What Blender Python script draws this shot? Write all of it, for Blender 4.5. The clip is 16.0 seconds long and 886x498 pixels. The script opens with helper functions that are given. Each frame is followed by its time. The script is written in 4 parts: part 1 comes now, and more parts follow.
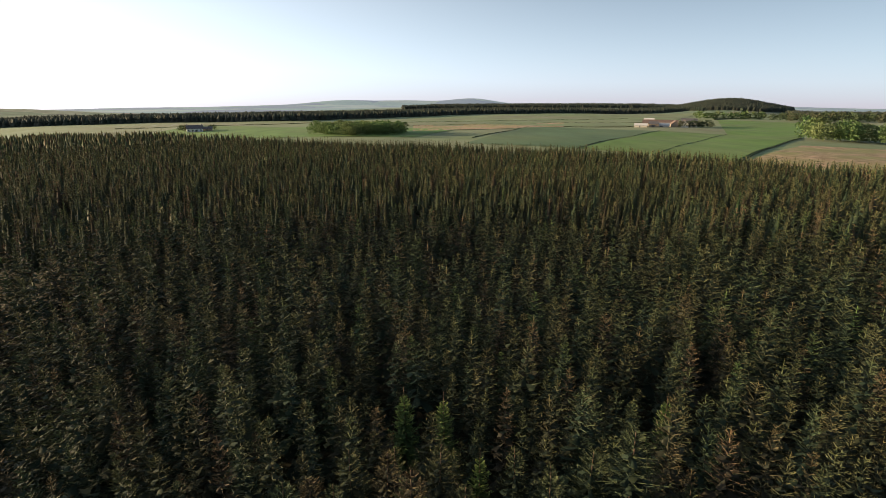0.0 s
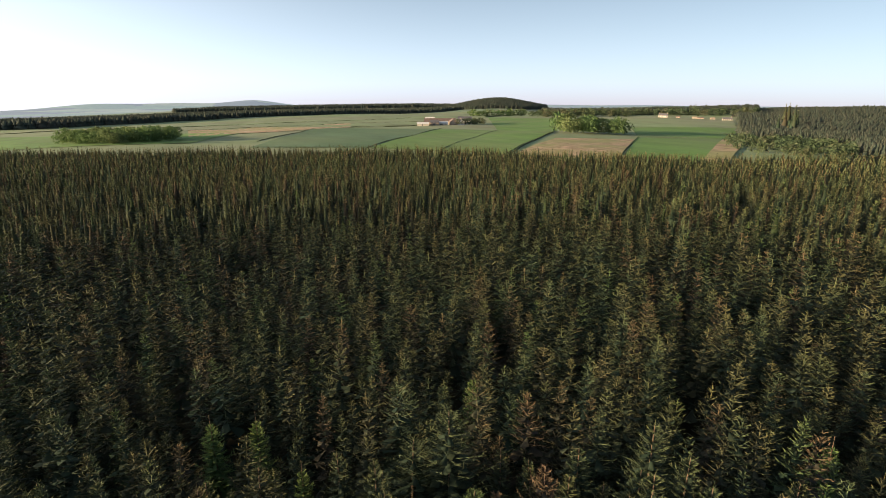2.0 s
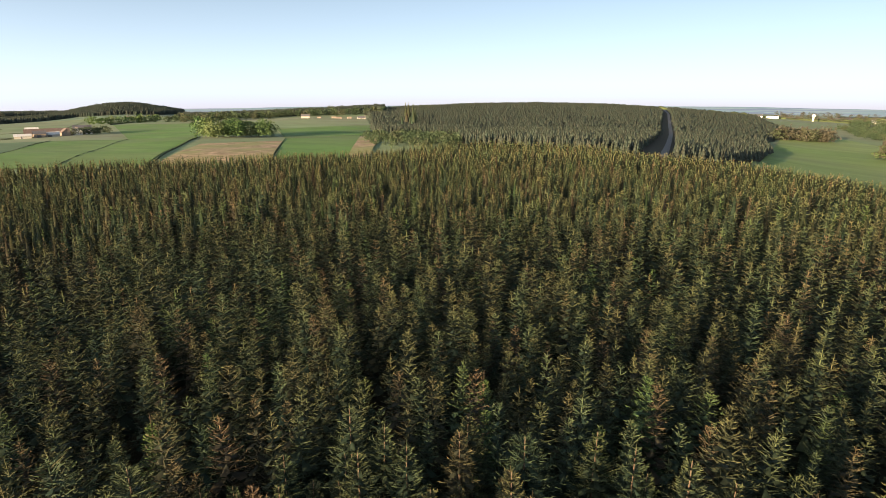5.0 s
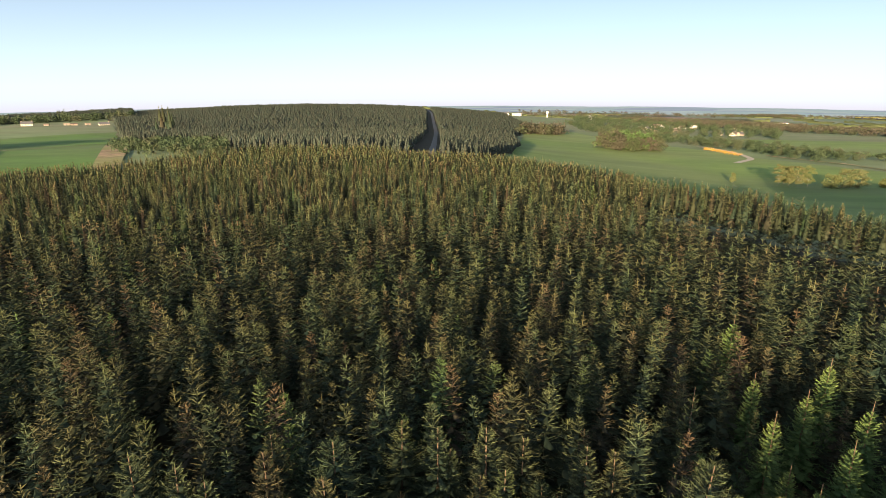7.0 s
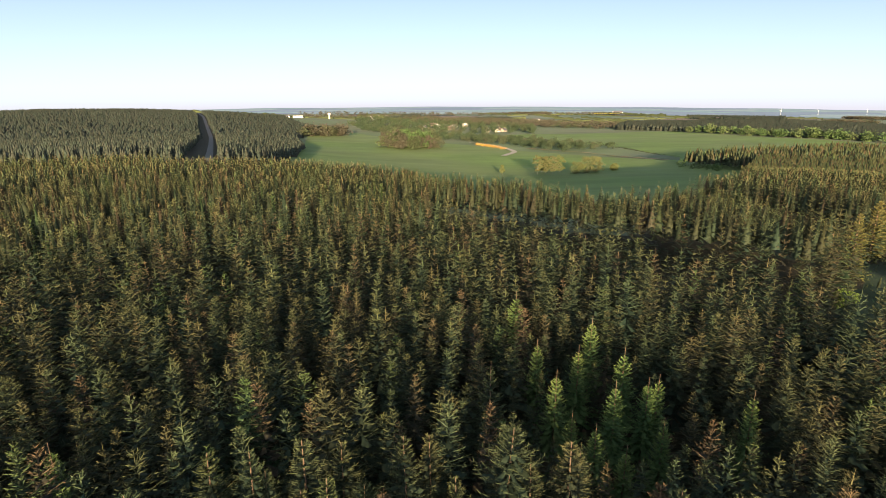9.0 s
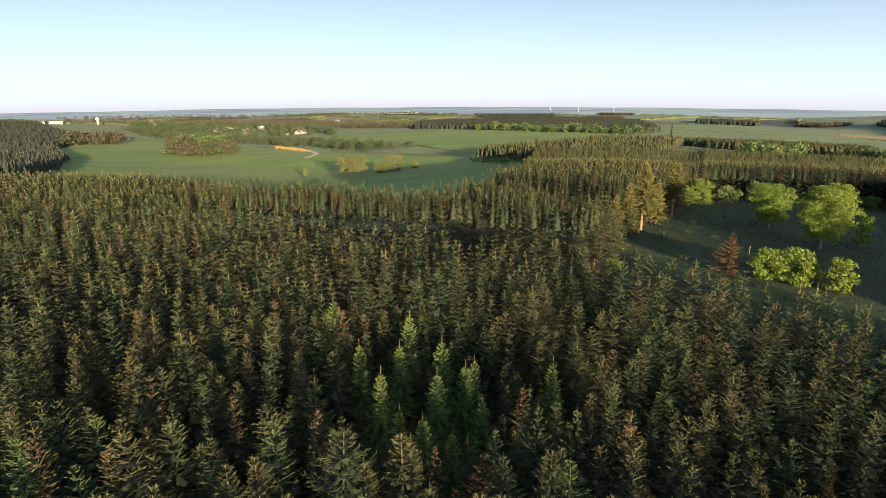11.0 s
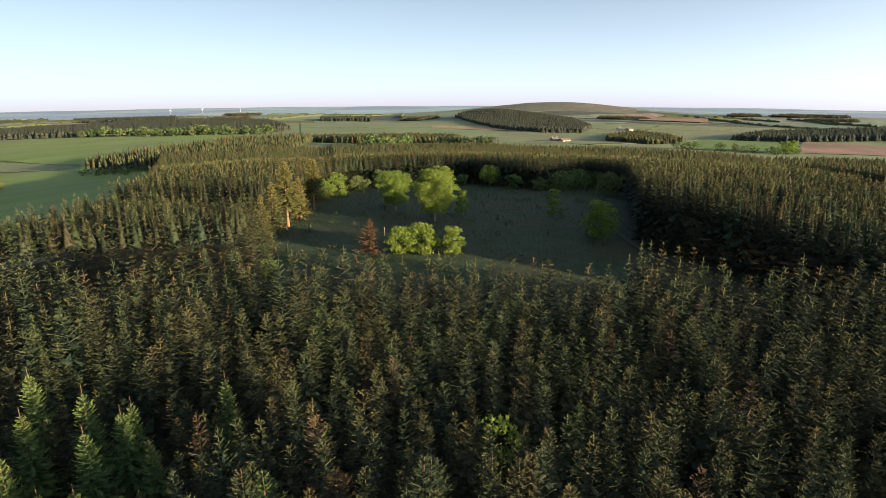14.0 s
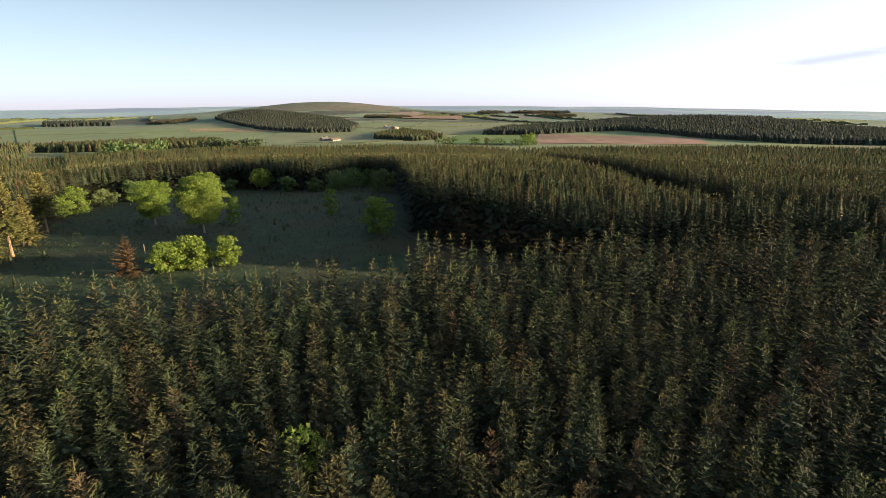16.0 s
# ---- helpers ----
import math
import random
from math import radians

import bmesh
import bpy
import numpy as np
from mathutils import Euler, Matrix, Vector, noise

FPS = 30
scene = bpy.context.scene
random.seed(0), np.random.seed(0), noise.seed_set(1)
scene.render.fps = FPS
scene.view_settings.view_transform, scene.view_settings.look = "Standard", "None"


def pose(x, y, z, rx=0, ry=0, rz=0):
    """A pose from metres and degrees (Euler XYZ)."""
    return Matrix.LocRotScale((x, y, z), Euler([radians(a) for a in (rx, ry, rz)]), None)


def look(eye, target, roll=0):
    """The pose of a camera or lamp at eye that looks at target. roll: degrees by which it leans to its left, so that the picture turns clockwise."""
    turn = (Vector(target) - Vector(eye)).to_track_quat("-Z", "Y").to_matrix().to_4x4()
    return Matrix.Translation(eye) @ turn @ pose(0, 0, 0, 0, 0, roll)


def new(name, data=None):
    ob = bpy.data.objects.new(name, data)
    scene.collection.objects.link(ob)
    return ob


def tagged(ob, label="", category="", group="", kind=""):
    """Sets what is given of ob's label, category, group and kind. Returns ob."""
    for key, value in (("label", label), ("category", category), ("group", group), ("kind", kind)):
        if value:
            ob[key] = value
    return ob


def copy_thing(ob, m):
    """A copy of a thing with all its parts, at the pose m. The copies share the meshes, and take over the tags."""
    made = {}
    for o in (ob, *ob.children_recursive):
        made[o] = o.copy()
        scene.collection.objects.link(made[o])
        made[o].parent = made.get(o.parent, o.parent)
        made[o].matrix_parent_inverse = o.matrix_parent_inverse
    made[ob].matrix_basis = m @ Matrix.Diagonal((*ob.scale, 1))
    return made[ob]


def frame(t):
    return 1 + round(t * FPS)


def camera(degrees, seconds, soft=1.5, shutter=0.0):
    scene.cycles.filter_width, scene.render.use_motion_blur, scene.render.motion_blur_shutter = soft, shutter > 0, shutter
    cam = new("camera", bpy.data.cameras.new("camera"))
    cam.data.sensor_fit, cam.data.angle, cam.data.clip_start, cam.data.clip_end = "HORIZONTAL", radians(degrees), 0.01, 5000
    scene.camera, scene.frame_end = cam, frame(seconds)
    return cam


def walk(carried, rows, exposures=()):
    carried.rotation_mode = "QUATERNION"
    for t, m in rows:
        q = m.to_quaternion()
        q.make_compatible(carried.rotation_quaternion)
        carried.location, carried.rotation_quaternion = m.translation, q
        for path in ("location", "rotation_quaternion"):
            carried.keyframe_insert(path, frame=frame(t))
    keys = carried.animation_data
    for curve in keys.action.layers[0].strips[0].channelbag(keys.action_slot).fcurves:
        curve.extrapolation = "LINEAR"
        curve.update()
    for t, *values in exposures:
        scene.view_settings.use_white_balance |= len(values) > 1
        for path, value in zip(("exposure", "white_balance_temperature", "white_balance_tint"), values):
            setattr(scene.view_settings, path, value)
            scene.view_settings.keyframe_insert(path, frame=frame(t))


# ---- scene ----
# A small drone hangs over a spruce plantation and turns on the spot.
EYE = 26.0
cam = camera(77.03, 16.0, soft=0.8)
# seconds, yaw, pitch, roll
TURN = [
    (0.0, 0.00, -16.62, -0.14),
    (0.5, -4.81, -16.63, -0.08),
    (1.0, -9.86, -16.61, -0.05),
    (1.5, -15.26, -16.61, -0.17),
    (2.0, -21.18, -16.58, -0.16),
    (2.5, -27.23, -16.59, -0.24),
    (3.0, -33.14, -16.57, -0.30),
    (3.5, -38.93, -16.56, -0.28),
    (4.0, -44.59, -16.52, -0.26),
    (6.5, -72.73, -16.49, -0.24),
    (7.0, -78.41, -16.46, -0.22),
    (7.5, -83.62, -16.44, -0.26),
    (8.0, -89.18, -16.44, -0.28),
    (8.5, -94.66, -16.41, -0.24),
    (9.0, -99.99, -16.41, -0.28),
    (11.5, -125.39, -16.39, -0.15),
    (12.0, -131.30, -16.40, -0.13),
    (12.5, -137.63, -16.43, -0.15),
    (13.0, -144.08, -16.45, -0.09),
    (13.5, -150.20, -16.45, -0.06),
    (14.0, -156.04, -16.49, -0.09),
    (14.5, -161.54, -16.48, -0.11),
    (15.0, -167.31, -16.50, -0.02),
    (15.5, -173.08, -16.50, 0.01),
    (16.0, -179.09, -16.51, 0.10),
]
walk(cam, [(t, pose(0, 0, EYE, 90 + p, 0, y) @ pose(0, 0, 0, 0, 0, r)) for t, y, p, r in TURN],
     exposures=[(0.0, 1.56), (2.5, 1.9), (4.0, 1.97), (7.0, 2.03), (9.0, 2.0), (12.5, 1.93), (16.0, 1.92)])

# ---------------------------------------------------------------- light
SUN_AZ, SUN_EL = 278.0, 8.2        # compass bearing of the sun (clockwise from +y) and its height
world = bpy.data.worlds.new("sky")
scene.world = world
world.use_nodes = True
wn, wl = world.node_tree.nodes, world.node_tree.links
sky = wn.new("ShaderNodeTexSky")
sky.sky_type = 'NISHITA'
sky.sun_disc = False
sky.sun_elevation = radians(SUN_EL)
sky.sun_rotation = radians(SUN_AZ)
sky.air_density, sky.dust_density, sky.ozone_density = 1.0, 0.4, 2.5
# the land falls away all round, so the sky's own horizon is let down a little with it
tc, mp = wn.new("ShaderNodeTexCoord"), wn.new("ShaderNodeVectorMath")
mp.operation = 'ADD'
mp.inputs[1].default_value = (0, 0, 0.09)
wl.new(tc.outputs["Generated"], mp.inputs[0])
wl.new(mp.outputs[0], sky.inputs[0])
bg = wn["Background"]
bg.inputs[1].default_value = 0.042
# thin haze pales the blue, lies lilac along the horizon and glows round the sun
pale = wn.new("ShaderNodeHueSaturation")
pale.inputs["Saturation"].default_value = 0.74
wl.new(sky.outputs[0], pale.inputs["Color"])


def sky_math(kind, a, b=None):
    k = wn.new("ShaderNodeMath")
    k.operation = kind
    for socket, v in zip(k.inputs, (a, b)):
        if isinstance(v, (int, float)):
            socket.default_value = v
        elif v is not None:
            wl.new(v, socket)
    return k.outputs[0]


def toward(az, el):
    """Cosine of the angle between a direction of the sky and a bearing and height."""
    k = wn.new("ShaderNodeVectorMath")
    k.operation = 'DOT_PRODUCT'
    wl.new(tc.outputs["Generated"], k.inputs[0])
    k.inputs[1].default_value = (math.sin(radians(az)) * math.cos(radians(el)), math.cos(radians(az)) * math.cos(radians(el)), math.sin(radians(el)))
    return k.outputs["Value"]


def sky_mix(fac, a, b, kind='MIX'):
    k = wn.new("ShaderNodeMix")
    k.data_type, k.blend_type = 'RGBA', kind
    wl.new(fac, k.inputs["Factor"])
    wl.new(a, k.inputs["A"])
    k.inputs["B"].default_value = (*b, 1)
    return k.outputs["Result"]


up = wn.new("ShaderNodeSeparateXYZ")
wl.new(tc.outputs["Generated"], up.inputs[0])
low = sky_math('POWER', 2.718, sky_math('MULTIPLY', sky_math('ABSOLUTE', sky_math('ADD', up.outputs["Z"], 0.035)), -26.0))
band = sky_math('POWER', 2.718, sky_math('MULTIPLY', sky_math('MAXIMUM', up.outputs["Z"], 0.0), -6.5))
band = sky_math('MULTIPLY', band, sky_math('ADD', 1.0, sky_math('MULTIPLY', toward(SUN_AZ, 0), 0.38)))
col = sky_mix(band, pale.outputs[0], (4.0, 4.8, 5.8), 'ADD')
col = sky_mix(sky_math('MULTIPLY', low, 0.85), col, (4.9, 4.5, 5.2))
glow = sky_math('POWER', sky_math('MAXIMUM', sky_math('MULTIPLY', sky_math('ADD', toward(SUN_AZ, SUN_EL), 0.35), 0.74), 0.0), 2.2)
col = sky_mix(glow, col, (7.0, 6.8, 6.7), 'ADD')
# soft slanting streaks of cloud towards the south-west
streak = wn.new("ShaderNodeTexNoise")
streak.inputs["Scale"].default_value, streak.inputs["Detail"].default_value = 3.0, 5
squash = wn.new("ShaderNodeMapping")
squash.inputs["Scale"].default_value = (1.4, 1.4, 22)
wl.new(tc.outputs["Generated"], squash.inputs[0])
wl.new(squash.outputs[0], streak.inputs["Vector"])
where = sky_math('MINIMUM', sky_math('MAXIMUM', sky_math('MULTIPLY', sky_math('SUBTRACT', toward(221, 2), 0.935), 24.0), 0.0), 1.0)
across = toward(311, 0)
for rise, slope, thick, much in ((0.058, 0.151, 0.009, 0.85), (0.02, 0.12, 0.015, 0.65)):
    off = sky_math('DIVIDE', sky_math('SUBTRACT', up.outputs["Z"], sky_math('ADD', rise, sky_math('MULTIPLY', across, slope))), thick)
    band_ = sky_math('POWER', 2.718, sky_math('MULTIPLY', sky_math('MULTIPLY', off, off), -1.0))
    veil = sky_math('MULTIPLY', sky_math('MULTIPLY', band_, much), sky_math('MINIMUM', sky_math('MULTIPLY', sky_math('MAXIMUM', sky_math('SUBTRACT', streak.outputs[0], 0.3), 0.0), 3.5), 1.0))
    col = sky_mix(sky_math('MULTIPLY', veil, where), col, (4.6, 4.7, 5.9))
wl.new(col, bg.inputs[0])

sun = new("sun", bpy.data.lights.new("sun", 'SUN'))
sun.data.energy, sun.data.angle, sun.data.color = 5.0, radians(0.6), (1.0, 0.73, 0.43)
sa, se = radians(SUN_AZ), radians(SUN_EL)
sun.matrix_world = look((0, 0, 200), (0 - math.sin(sa) * math.cos(se), 0 - math.cos(sa) * math.cos(se), 200 - math.sin(se)))


# ---------------------------------------------------------------- materials
def material(name):
    m = bpy.data.materials.new(name)
    m.use_nodes = True
    return m, m.node_tree.nodes, m.node_tree.links, m.node_tree.nodes["Principled BSDF"]


def ramp(n, stops):
    r = n.new("ShaderNodeValToRGB")
    while len(r.color_ramp.elements) < len(stops):
        r.color_ramp.elements.new(0.5)
    for e, (p, c) in zip(r.color_ramp.elements, stops):
        e.position, e.color = p, (*c, 1)
    return r


def noise_node(n, l, scale, detail=4, rough=0.6, coord="Object", stretch=None):
    t, x = n.new("ShaderNodeTexCoord"), n.new("ShaderNodeTexNoise")
    x.inputs["Scale"].default_value, x.inputs["Detail"].default_value, x.inputs["Roughness"].default_value = scale, detail, rough
    if stretch:
        k = n.new("ShaderNodeMapping")
        k.inputs["Scale"].default_value = stretch[:3]
        if len(stretch) > 3:
            k.inputs["Rotation"].default_value = (0, 0, radians(stretch[3]))
        l.new(t.outputs[coord], k.inputs[0])
        l.new(k.outputs[0], x.inputs["Vector"])
    else:
        l.new(t.outputs[coord], x.inputs["Vector"])
    return x


def mix(n, l, fac, a, b, kind='MIX'):
    m = n.new("ShaderNodeMix")
    m.data_type, m.blend_type = 'RGBA', kind
    for socket, v in ((m.inputs["Factor"], fac), (m.inputs["A"], a), (m.inputs["B"], b)):
        if isinstance(v, (int, float)):
            socket.default_value = v
        elif isinstance(v, tuple):
            socket.default_value = (*v, 1)
        else:
            l.new(v, socket)
    return m.outputs["Result"]


def foliage(name, stops, rough=0.65, through_light=0.25, tip=None, spread=0.25):
    """Leaves or needles: a colour for each tree by its own number, mottled, and tips lightened for new growth and
    sunlight.
    """
    m, n, l, p = material(name)
    info, own = n.new("ShaderNodeObjectInfo"), n.new("ShaderNodeAttribute")
    own.attribute_name = "tree"
    add, fr = n.new("ShaderNodeMath"), n.new("ShaderNodeMath")
    fr.operation = 'FRACT'
    l.new(info.outputs["Random"], add.inputs[0])
    l.new(own.outputs["Fac"], add.inputs[1])
    l.new(add.outputs[0], fr.inputs[0])
    r = ramp(n, stops)
    l.new(fr.outputs[0], r.inputs[0])
    geo = n.new("ShaderNodeNewGeometry")
    var = ramp(n, [(0, (1 - spread,) * 3), (1, (1 + spread,) * 3)])
    l.new(geo.outputs["Random Per Island"], var.inputs[0])
    col = mix(n, l, 1.0, r.outputs[0], var.outputs[0], 'MULTIPLY')
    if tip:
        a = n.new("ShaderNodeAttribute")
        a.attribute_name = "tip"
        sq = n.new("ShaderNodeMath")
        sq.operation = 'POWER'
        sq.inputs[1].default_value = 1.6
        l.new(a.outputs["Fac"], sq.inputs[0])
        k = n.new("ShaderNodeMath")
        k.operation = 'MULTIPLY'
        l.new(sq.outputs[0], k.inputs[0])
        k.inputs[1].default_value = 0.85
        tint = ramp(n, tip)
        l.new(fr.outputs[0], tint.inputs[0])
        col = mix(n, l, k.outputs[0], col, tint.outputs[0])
    l.new(col, p.inputs["Base Color"])
    p.inputs["Roughness"].default_value = rough
    p.inputs["Specular IOR Level"].default_value = 0.1
    if through_light:
        tr, ms = n.new("ShaderNodeBsdfTranslucent"), n.new("ShaderNodeMixShader")
        l.new(col, tr.inputs[0])
        ms.inputs[0].default_value = through_light
        l.new(p.outputs[0], ms.inputs[1])
        l.new(tr.outputs[0], ms.inputs[2])
        l.new(ms.outputs[0], n["Material Output"].inputs[0])
    return m


def surface(name, a, b, scale=1.0, rough=0.8, bump=0.2, big=None, metal=0.0, stretch=None):
    """A mottled solid: two colours by fine noise, a third by broad noise, and a little relief."""
    m, n, l, p = material(name)
    x = noise_node(n, l, scale, 6, 0.65, stretch=stretch)
    r = ramp(n, [(0.35, a), (0.65, b)])
    l.new(x.outputs[0], r.inputs[0])
    col = r.outputs[0]
    if big:
        c, s = big
        y = noise_node(n, l, s, 3, 0.5)
        k = ramp(n, [(0.42, (0, 0, 0)), (0.62, (1, 1, 1))])
        l.new(y.outputs[0], k.inputs[0])
        col = mix(n, l, k.outputs[0], col, c)
        # patches and streaks at a middle size
        z = noise_node(n, l, s * 5, 6, 0.7, stretch=(1, 0.28, 1, 24))
        k = ramp(n, [(0.3, (0.74, 0.76, 0.74)), (0.7, (1.2, 1.17, 1.2))])
        l.new(z.outputs[0], k.inputs[0])
        col = mix(n, l, 1.0, col, k.outputs[0], 'MULTIPLY')
    l.new(col, p.inputs["Base Color"])
    p.inputs["Roughness"].default_value, p.inputs["Metallic"].default_value = rough, metal
    p.inputs["Specular IOR Level"].default_value = 0.3
    if bump:
        b_ = n.new("ShaderNodeBump")
        b_.inputs["Strength"].default_value = bump
        l.new(x.outputs[0], b_.inputs["Height"])
        l.new(b_.outputs[0], p.inputs["Normal"])
    return m


# dark inner needles and pale tips, with shade and sun in the colours
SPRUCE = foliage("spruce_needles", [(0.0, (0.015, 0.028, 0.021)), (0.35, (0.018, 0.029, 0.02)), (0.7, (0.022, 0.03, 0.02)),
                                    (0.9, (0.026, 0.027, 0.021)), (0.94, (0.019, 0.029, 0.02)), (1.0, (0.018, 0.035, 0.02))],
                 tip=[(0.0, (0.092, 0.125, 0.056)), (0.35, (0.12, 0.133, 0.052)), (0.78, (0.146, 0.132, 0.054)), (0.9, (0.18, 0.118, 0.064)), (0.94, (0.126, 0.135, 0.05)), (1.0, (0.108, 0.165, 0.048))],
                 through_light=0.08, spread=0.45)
# needles of the distant woods, greyed and blued to paint in aerial haze
HAZESPRUCE = foliage("hazed_conifers", [(0.0, (0.024, 0.036, 0.03)), (0.5, (0.03, 0.038, 0.03)), (1.0, (0.034, 0.037, 0.03))],
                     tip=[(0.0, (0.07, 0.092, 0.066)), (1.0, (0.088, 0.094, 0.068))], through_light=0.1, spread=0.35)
MIDLEAF = foliage("fresh_leaves", [(0, (0.078, 0.135, 0.05)), (0.6, (0.095, 0.145, 0.055)), (1, (0.108, 0.135, 0.06))], through_light=0.3)
LARCH = foliage("larch_needles", [(0, (0.045, 0.09, 0.04)), (1, (0.055, 0.1, 0.042))], tip=[(0, (0.21, 0.3, 0.085)), (1, (0.26, 0.32, 0.09))], through_light=0.2)
BEECH = foliage("beech_leaves", [(0, (0.13, 0.205, 0.046)), (1, (0.16, 0.222, 0.05))], through_light=0.4, spread=0.4)
DARKLEAF = foliage("hedge_leaves", [(0, (0.042, 0.066, 0.036)), (0.6, (0.056, 0.08, 0.04)), (1, (0.076, 0.082, 0.05))], through_light=0.25)
BIRCH = foliage("birch_leaves", [(0, (0.12, 0.15, 0.055)), (1, (0.15, 0.15, 0.07))], through_light=0.35)
GORSE = foliage("gorse_bloom", [(0, (0.34, 0.21, 0.05)), (1, (0.42, 0.28, 0.06))], through_light=0.06, spread=0.45)
BARK = surface("bark", (0.07, 0.05, 0.035), (0.13, 0.095, 0.065), 6, 0.9, 0.6)
PALEBARK = surface("pale_bark", (0.17, 0.15, 0.12), (0.32, 0.28, 0.23), 5, 0.85, 0.4)
FLOOR = surface("forest_litter", (0.028, 0.028, 0.016), (0.05, 0.045, 0.026), 2.5, 0.95, 0.5)
PASTURE = surface("pasture", (0.13, 0.19, 0.088), (0.157, 0.215, 0.105), 0.05, 0.9, 0.1, big=((0.165, 0.19, 0.11), 0.006))
CROP = surface("green_crop", (0.132, 0.215, 0.05), (0.155, 0.24, 0.06), 0.08, 0.85, 0.1, big=((0.165, 0.225, 0.074), 0.008))
CROPDARK = surface("blue_green_crop", (0.055, 0.115, 0.05), (0.07, 0.135, 0.06), 0.08, 0.85, 0.1, big=((0.085, 0.135, 0.06), 0.008))
BRIGHT = surface("fresh_grass", (0.082, 0.172, 0.029), (0.098, 0.197, 0.037), 0.06, 0.85, 0.1, big=((0.107, 0.172, 0.049), 0.012))
# rough grass darkened in its base colour to stand for the clearing's shade
SHADEDGRASS = surface("rough_grass", (0.015, 0.036, 0.019), (0.033, 0.058, 0.03), 0.35, 0.95, 0.5, big=((0.038, 0.046, 0.026), 0.06))
DRYGRASS = surface("dead_bracken", (0.17, 0.13, 0.07), (0.42, 0.30, 0.2), 0.22, 0.95, 0.5, big=((0.22, 0.22, 0.09), 0.035))
PLOUGH = surface("bare_soil", (0.2, 0.13, 0.1), (0.27, 0.18, 0.14), 0.08, 0.95, 0.3, big=((0.17, 0.12, 0.09), 0.01))
HEATH = surface("moor", (0.1, 0.095, 0.085), (0.15, 0.14, 0.115), 0.02, 0.95, 0.1, big=((0.1, 0.13, 0.09), 0.004))
RAPE = surface("rape_in_flower", (0.6, 0.5, 0.05), (0.7, 0.6, 0.1), 0.1, 0.9, 0)
GRAVEL = surface("pale_gravel", (0.38, 0.34, 0.28), (0.5, 0.45, 0.37), 3, 0.9, 0.3)
TARMAC = surface("worn_tarmac", (0.10, 0.10, 0.10), (0.16, 0.16, 0.155), 2, 0.85, 0.2)
WORNTRACK = surface("muddy_track", (0.045, 0.042, 0.036), (0.08, 0.072, 0.062), 1.5, 0.95, 0.3)
WHITEWALL = surface("white_render", (0.7, 0.69, 0.66), (0.8, 0.79, 0.76), 0.8, 0.8, 0.1)
STONEWALL = surface("brown_stone", (0.24, 0.19, 0.15), (0.36, 0.29, 0.23), 1.2, 0.9, 0.4)
SLATE = surface("slate_roof", (0.07, 0.07, 0.08), (0.12, 0.12, 0.13), 2, 0.6, 0.2)
RUSTROOF = surface("rusty_sheet_roof", (0.10, 0.075, 0.066), (0.15, 0.11, 0.095), 0.7, 0.7, 0.2, metal=0.0)
GREYSHEET = surface("grey_sheet", (0.42, 0.42, 0.42), (0.55, 0.55, 0.54), 0.8, 0.55, 0.1)
DYKE = surface("dry_stone", (0.16, 0.14, 0.11), (0.3, 0.27, 0.22), 1.5, 0.9, 0.6)
GLASS = surface("dark_window_glass", (0.02, 0.025, 0.03), (0.03, 0.035, 0.04), 1, 0.1, 0)
WHITEMETAL = surface("white_painted_metal", (0.75, 0.75, 0.75), (0.8, 0.8, 0.8), 1, 0.4, 0)


def patchwork(name, size, stops, glow=0.0):
    """Far country: a patchwork of fields and woods, each of one colour, mottled."""
    m, n, l, p = material(name)
    t, v, w = n.new("ShaderNodeTexCoord"), n.new("ShaderNodeTexVoronoi"), noise_node(n, l, 1.4 / size, 3)
    v.inputs["Scale"].default_value = 1 / size
    sub, ad = n.new("ShaderNodeVectorMath"), n.new("ShaderNodeVectorMath")
    sub.operation = 'SCALE'
    sub.inputs["Scale"].default_value = size * 0.5
    l.new(w.outputs["Color"], sub.inputs[0])
    l.new(t.outputs["Object"], ad.inputs[0])
    l.new(sub.outputs[0], ad.inputs[1])
    l.new(ad.outputs[0], v.inputs["Vector"])
    sep = n.new("ShaderNodeSeparateColor")
    l.new(v.outputs["Color"], sep.inputs[0])
    r = ramp(n, stops)
    r.color_ramp.interpolation = 'CONSTANT'
    l.new(sep.outputs[0], r.inputs[0])
    x = noise_node(n, l, 0.03, 5)
    k = ramp(n, [(0.3, (0.7, 0.7, 0.7)), (0.7, (1.2, 1.2, 1.2))])
    l.new(x.outputs[0], k.inputs[0])
    col = mix(n, l, 1.0, r.outputs[0], k.outputs[0], 'MULTIPLY')
    l.new(col, p.inputs["Base Color"])
    p.inputs["Roughness"].default_value, p.inputs["Specular IOR Level"].default_value = 0.95, 0.1
    # bluish emission on the land stands in for haze
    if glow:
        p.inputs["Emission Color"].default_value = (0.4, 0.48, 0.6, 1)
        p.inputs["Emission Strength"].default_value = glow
    return m


# far fields and woods with haze mixed into their base colours
FARLAND = patchwork("hazed_far_fields", 170, [(0, (0.15, 0.21, 0.15)), (0.25, (0.19, 0.235, 0.18)), (0.5, (0.085, 0.1, 0.09)), (0.62, (0.21, 0.25, 0.19)), (0.85, (0.24, 0.2, 0.175))])
# the distance, a backdrop behind everything else, its haze put in as a glow
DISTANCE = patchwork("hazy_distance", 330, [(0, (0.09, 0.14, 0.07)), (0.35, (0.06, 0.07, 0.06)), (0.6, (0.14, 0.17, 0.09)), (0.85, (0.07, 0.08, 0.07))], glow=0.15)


# ---------------------------------------------------------------- the lie of the land
def P(az, r):
    """Plan point at a bearing and a distance from the middle of the plantation."""
    return np.array((r * math.sin(radians(az)), r * math.cos(radians(az))))


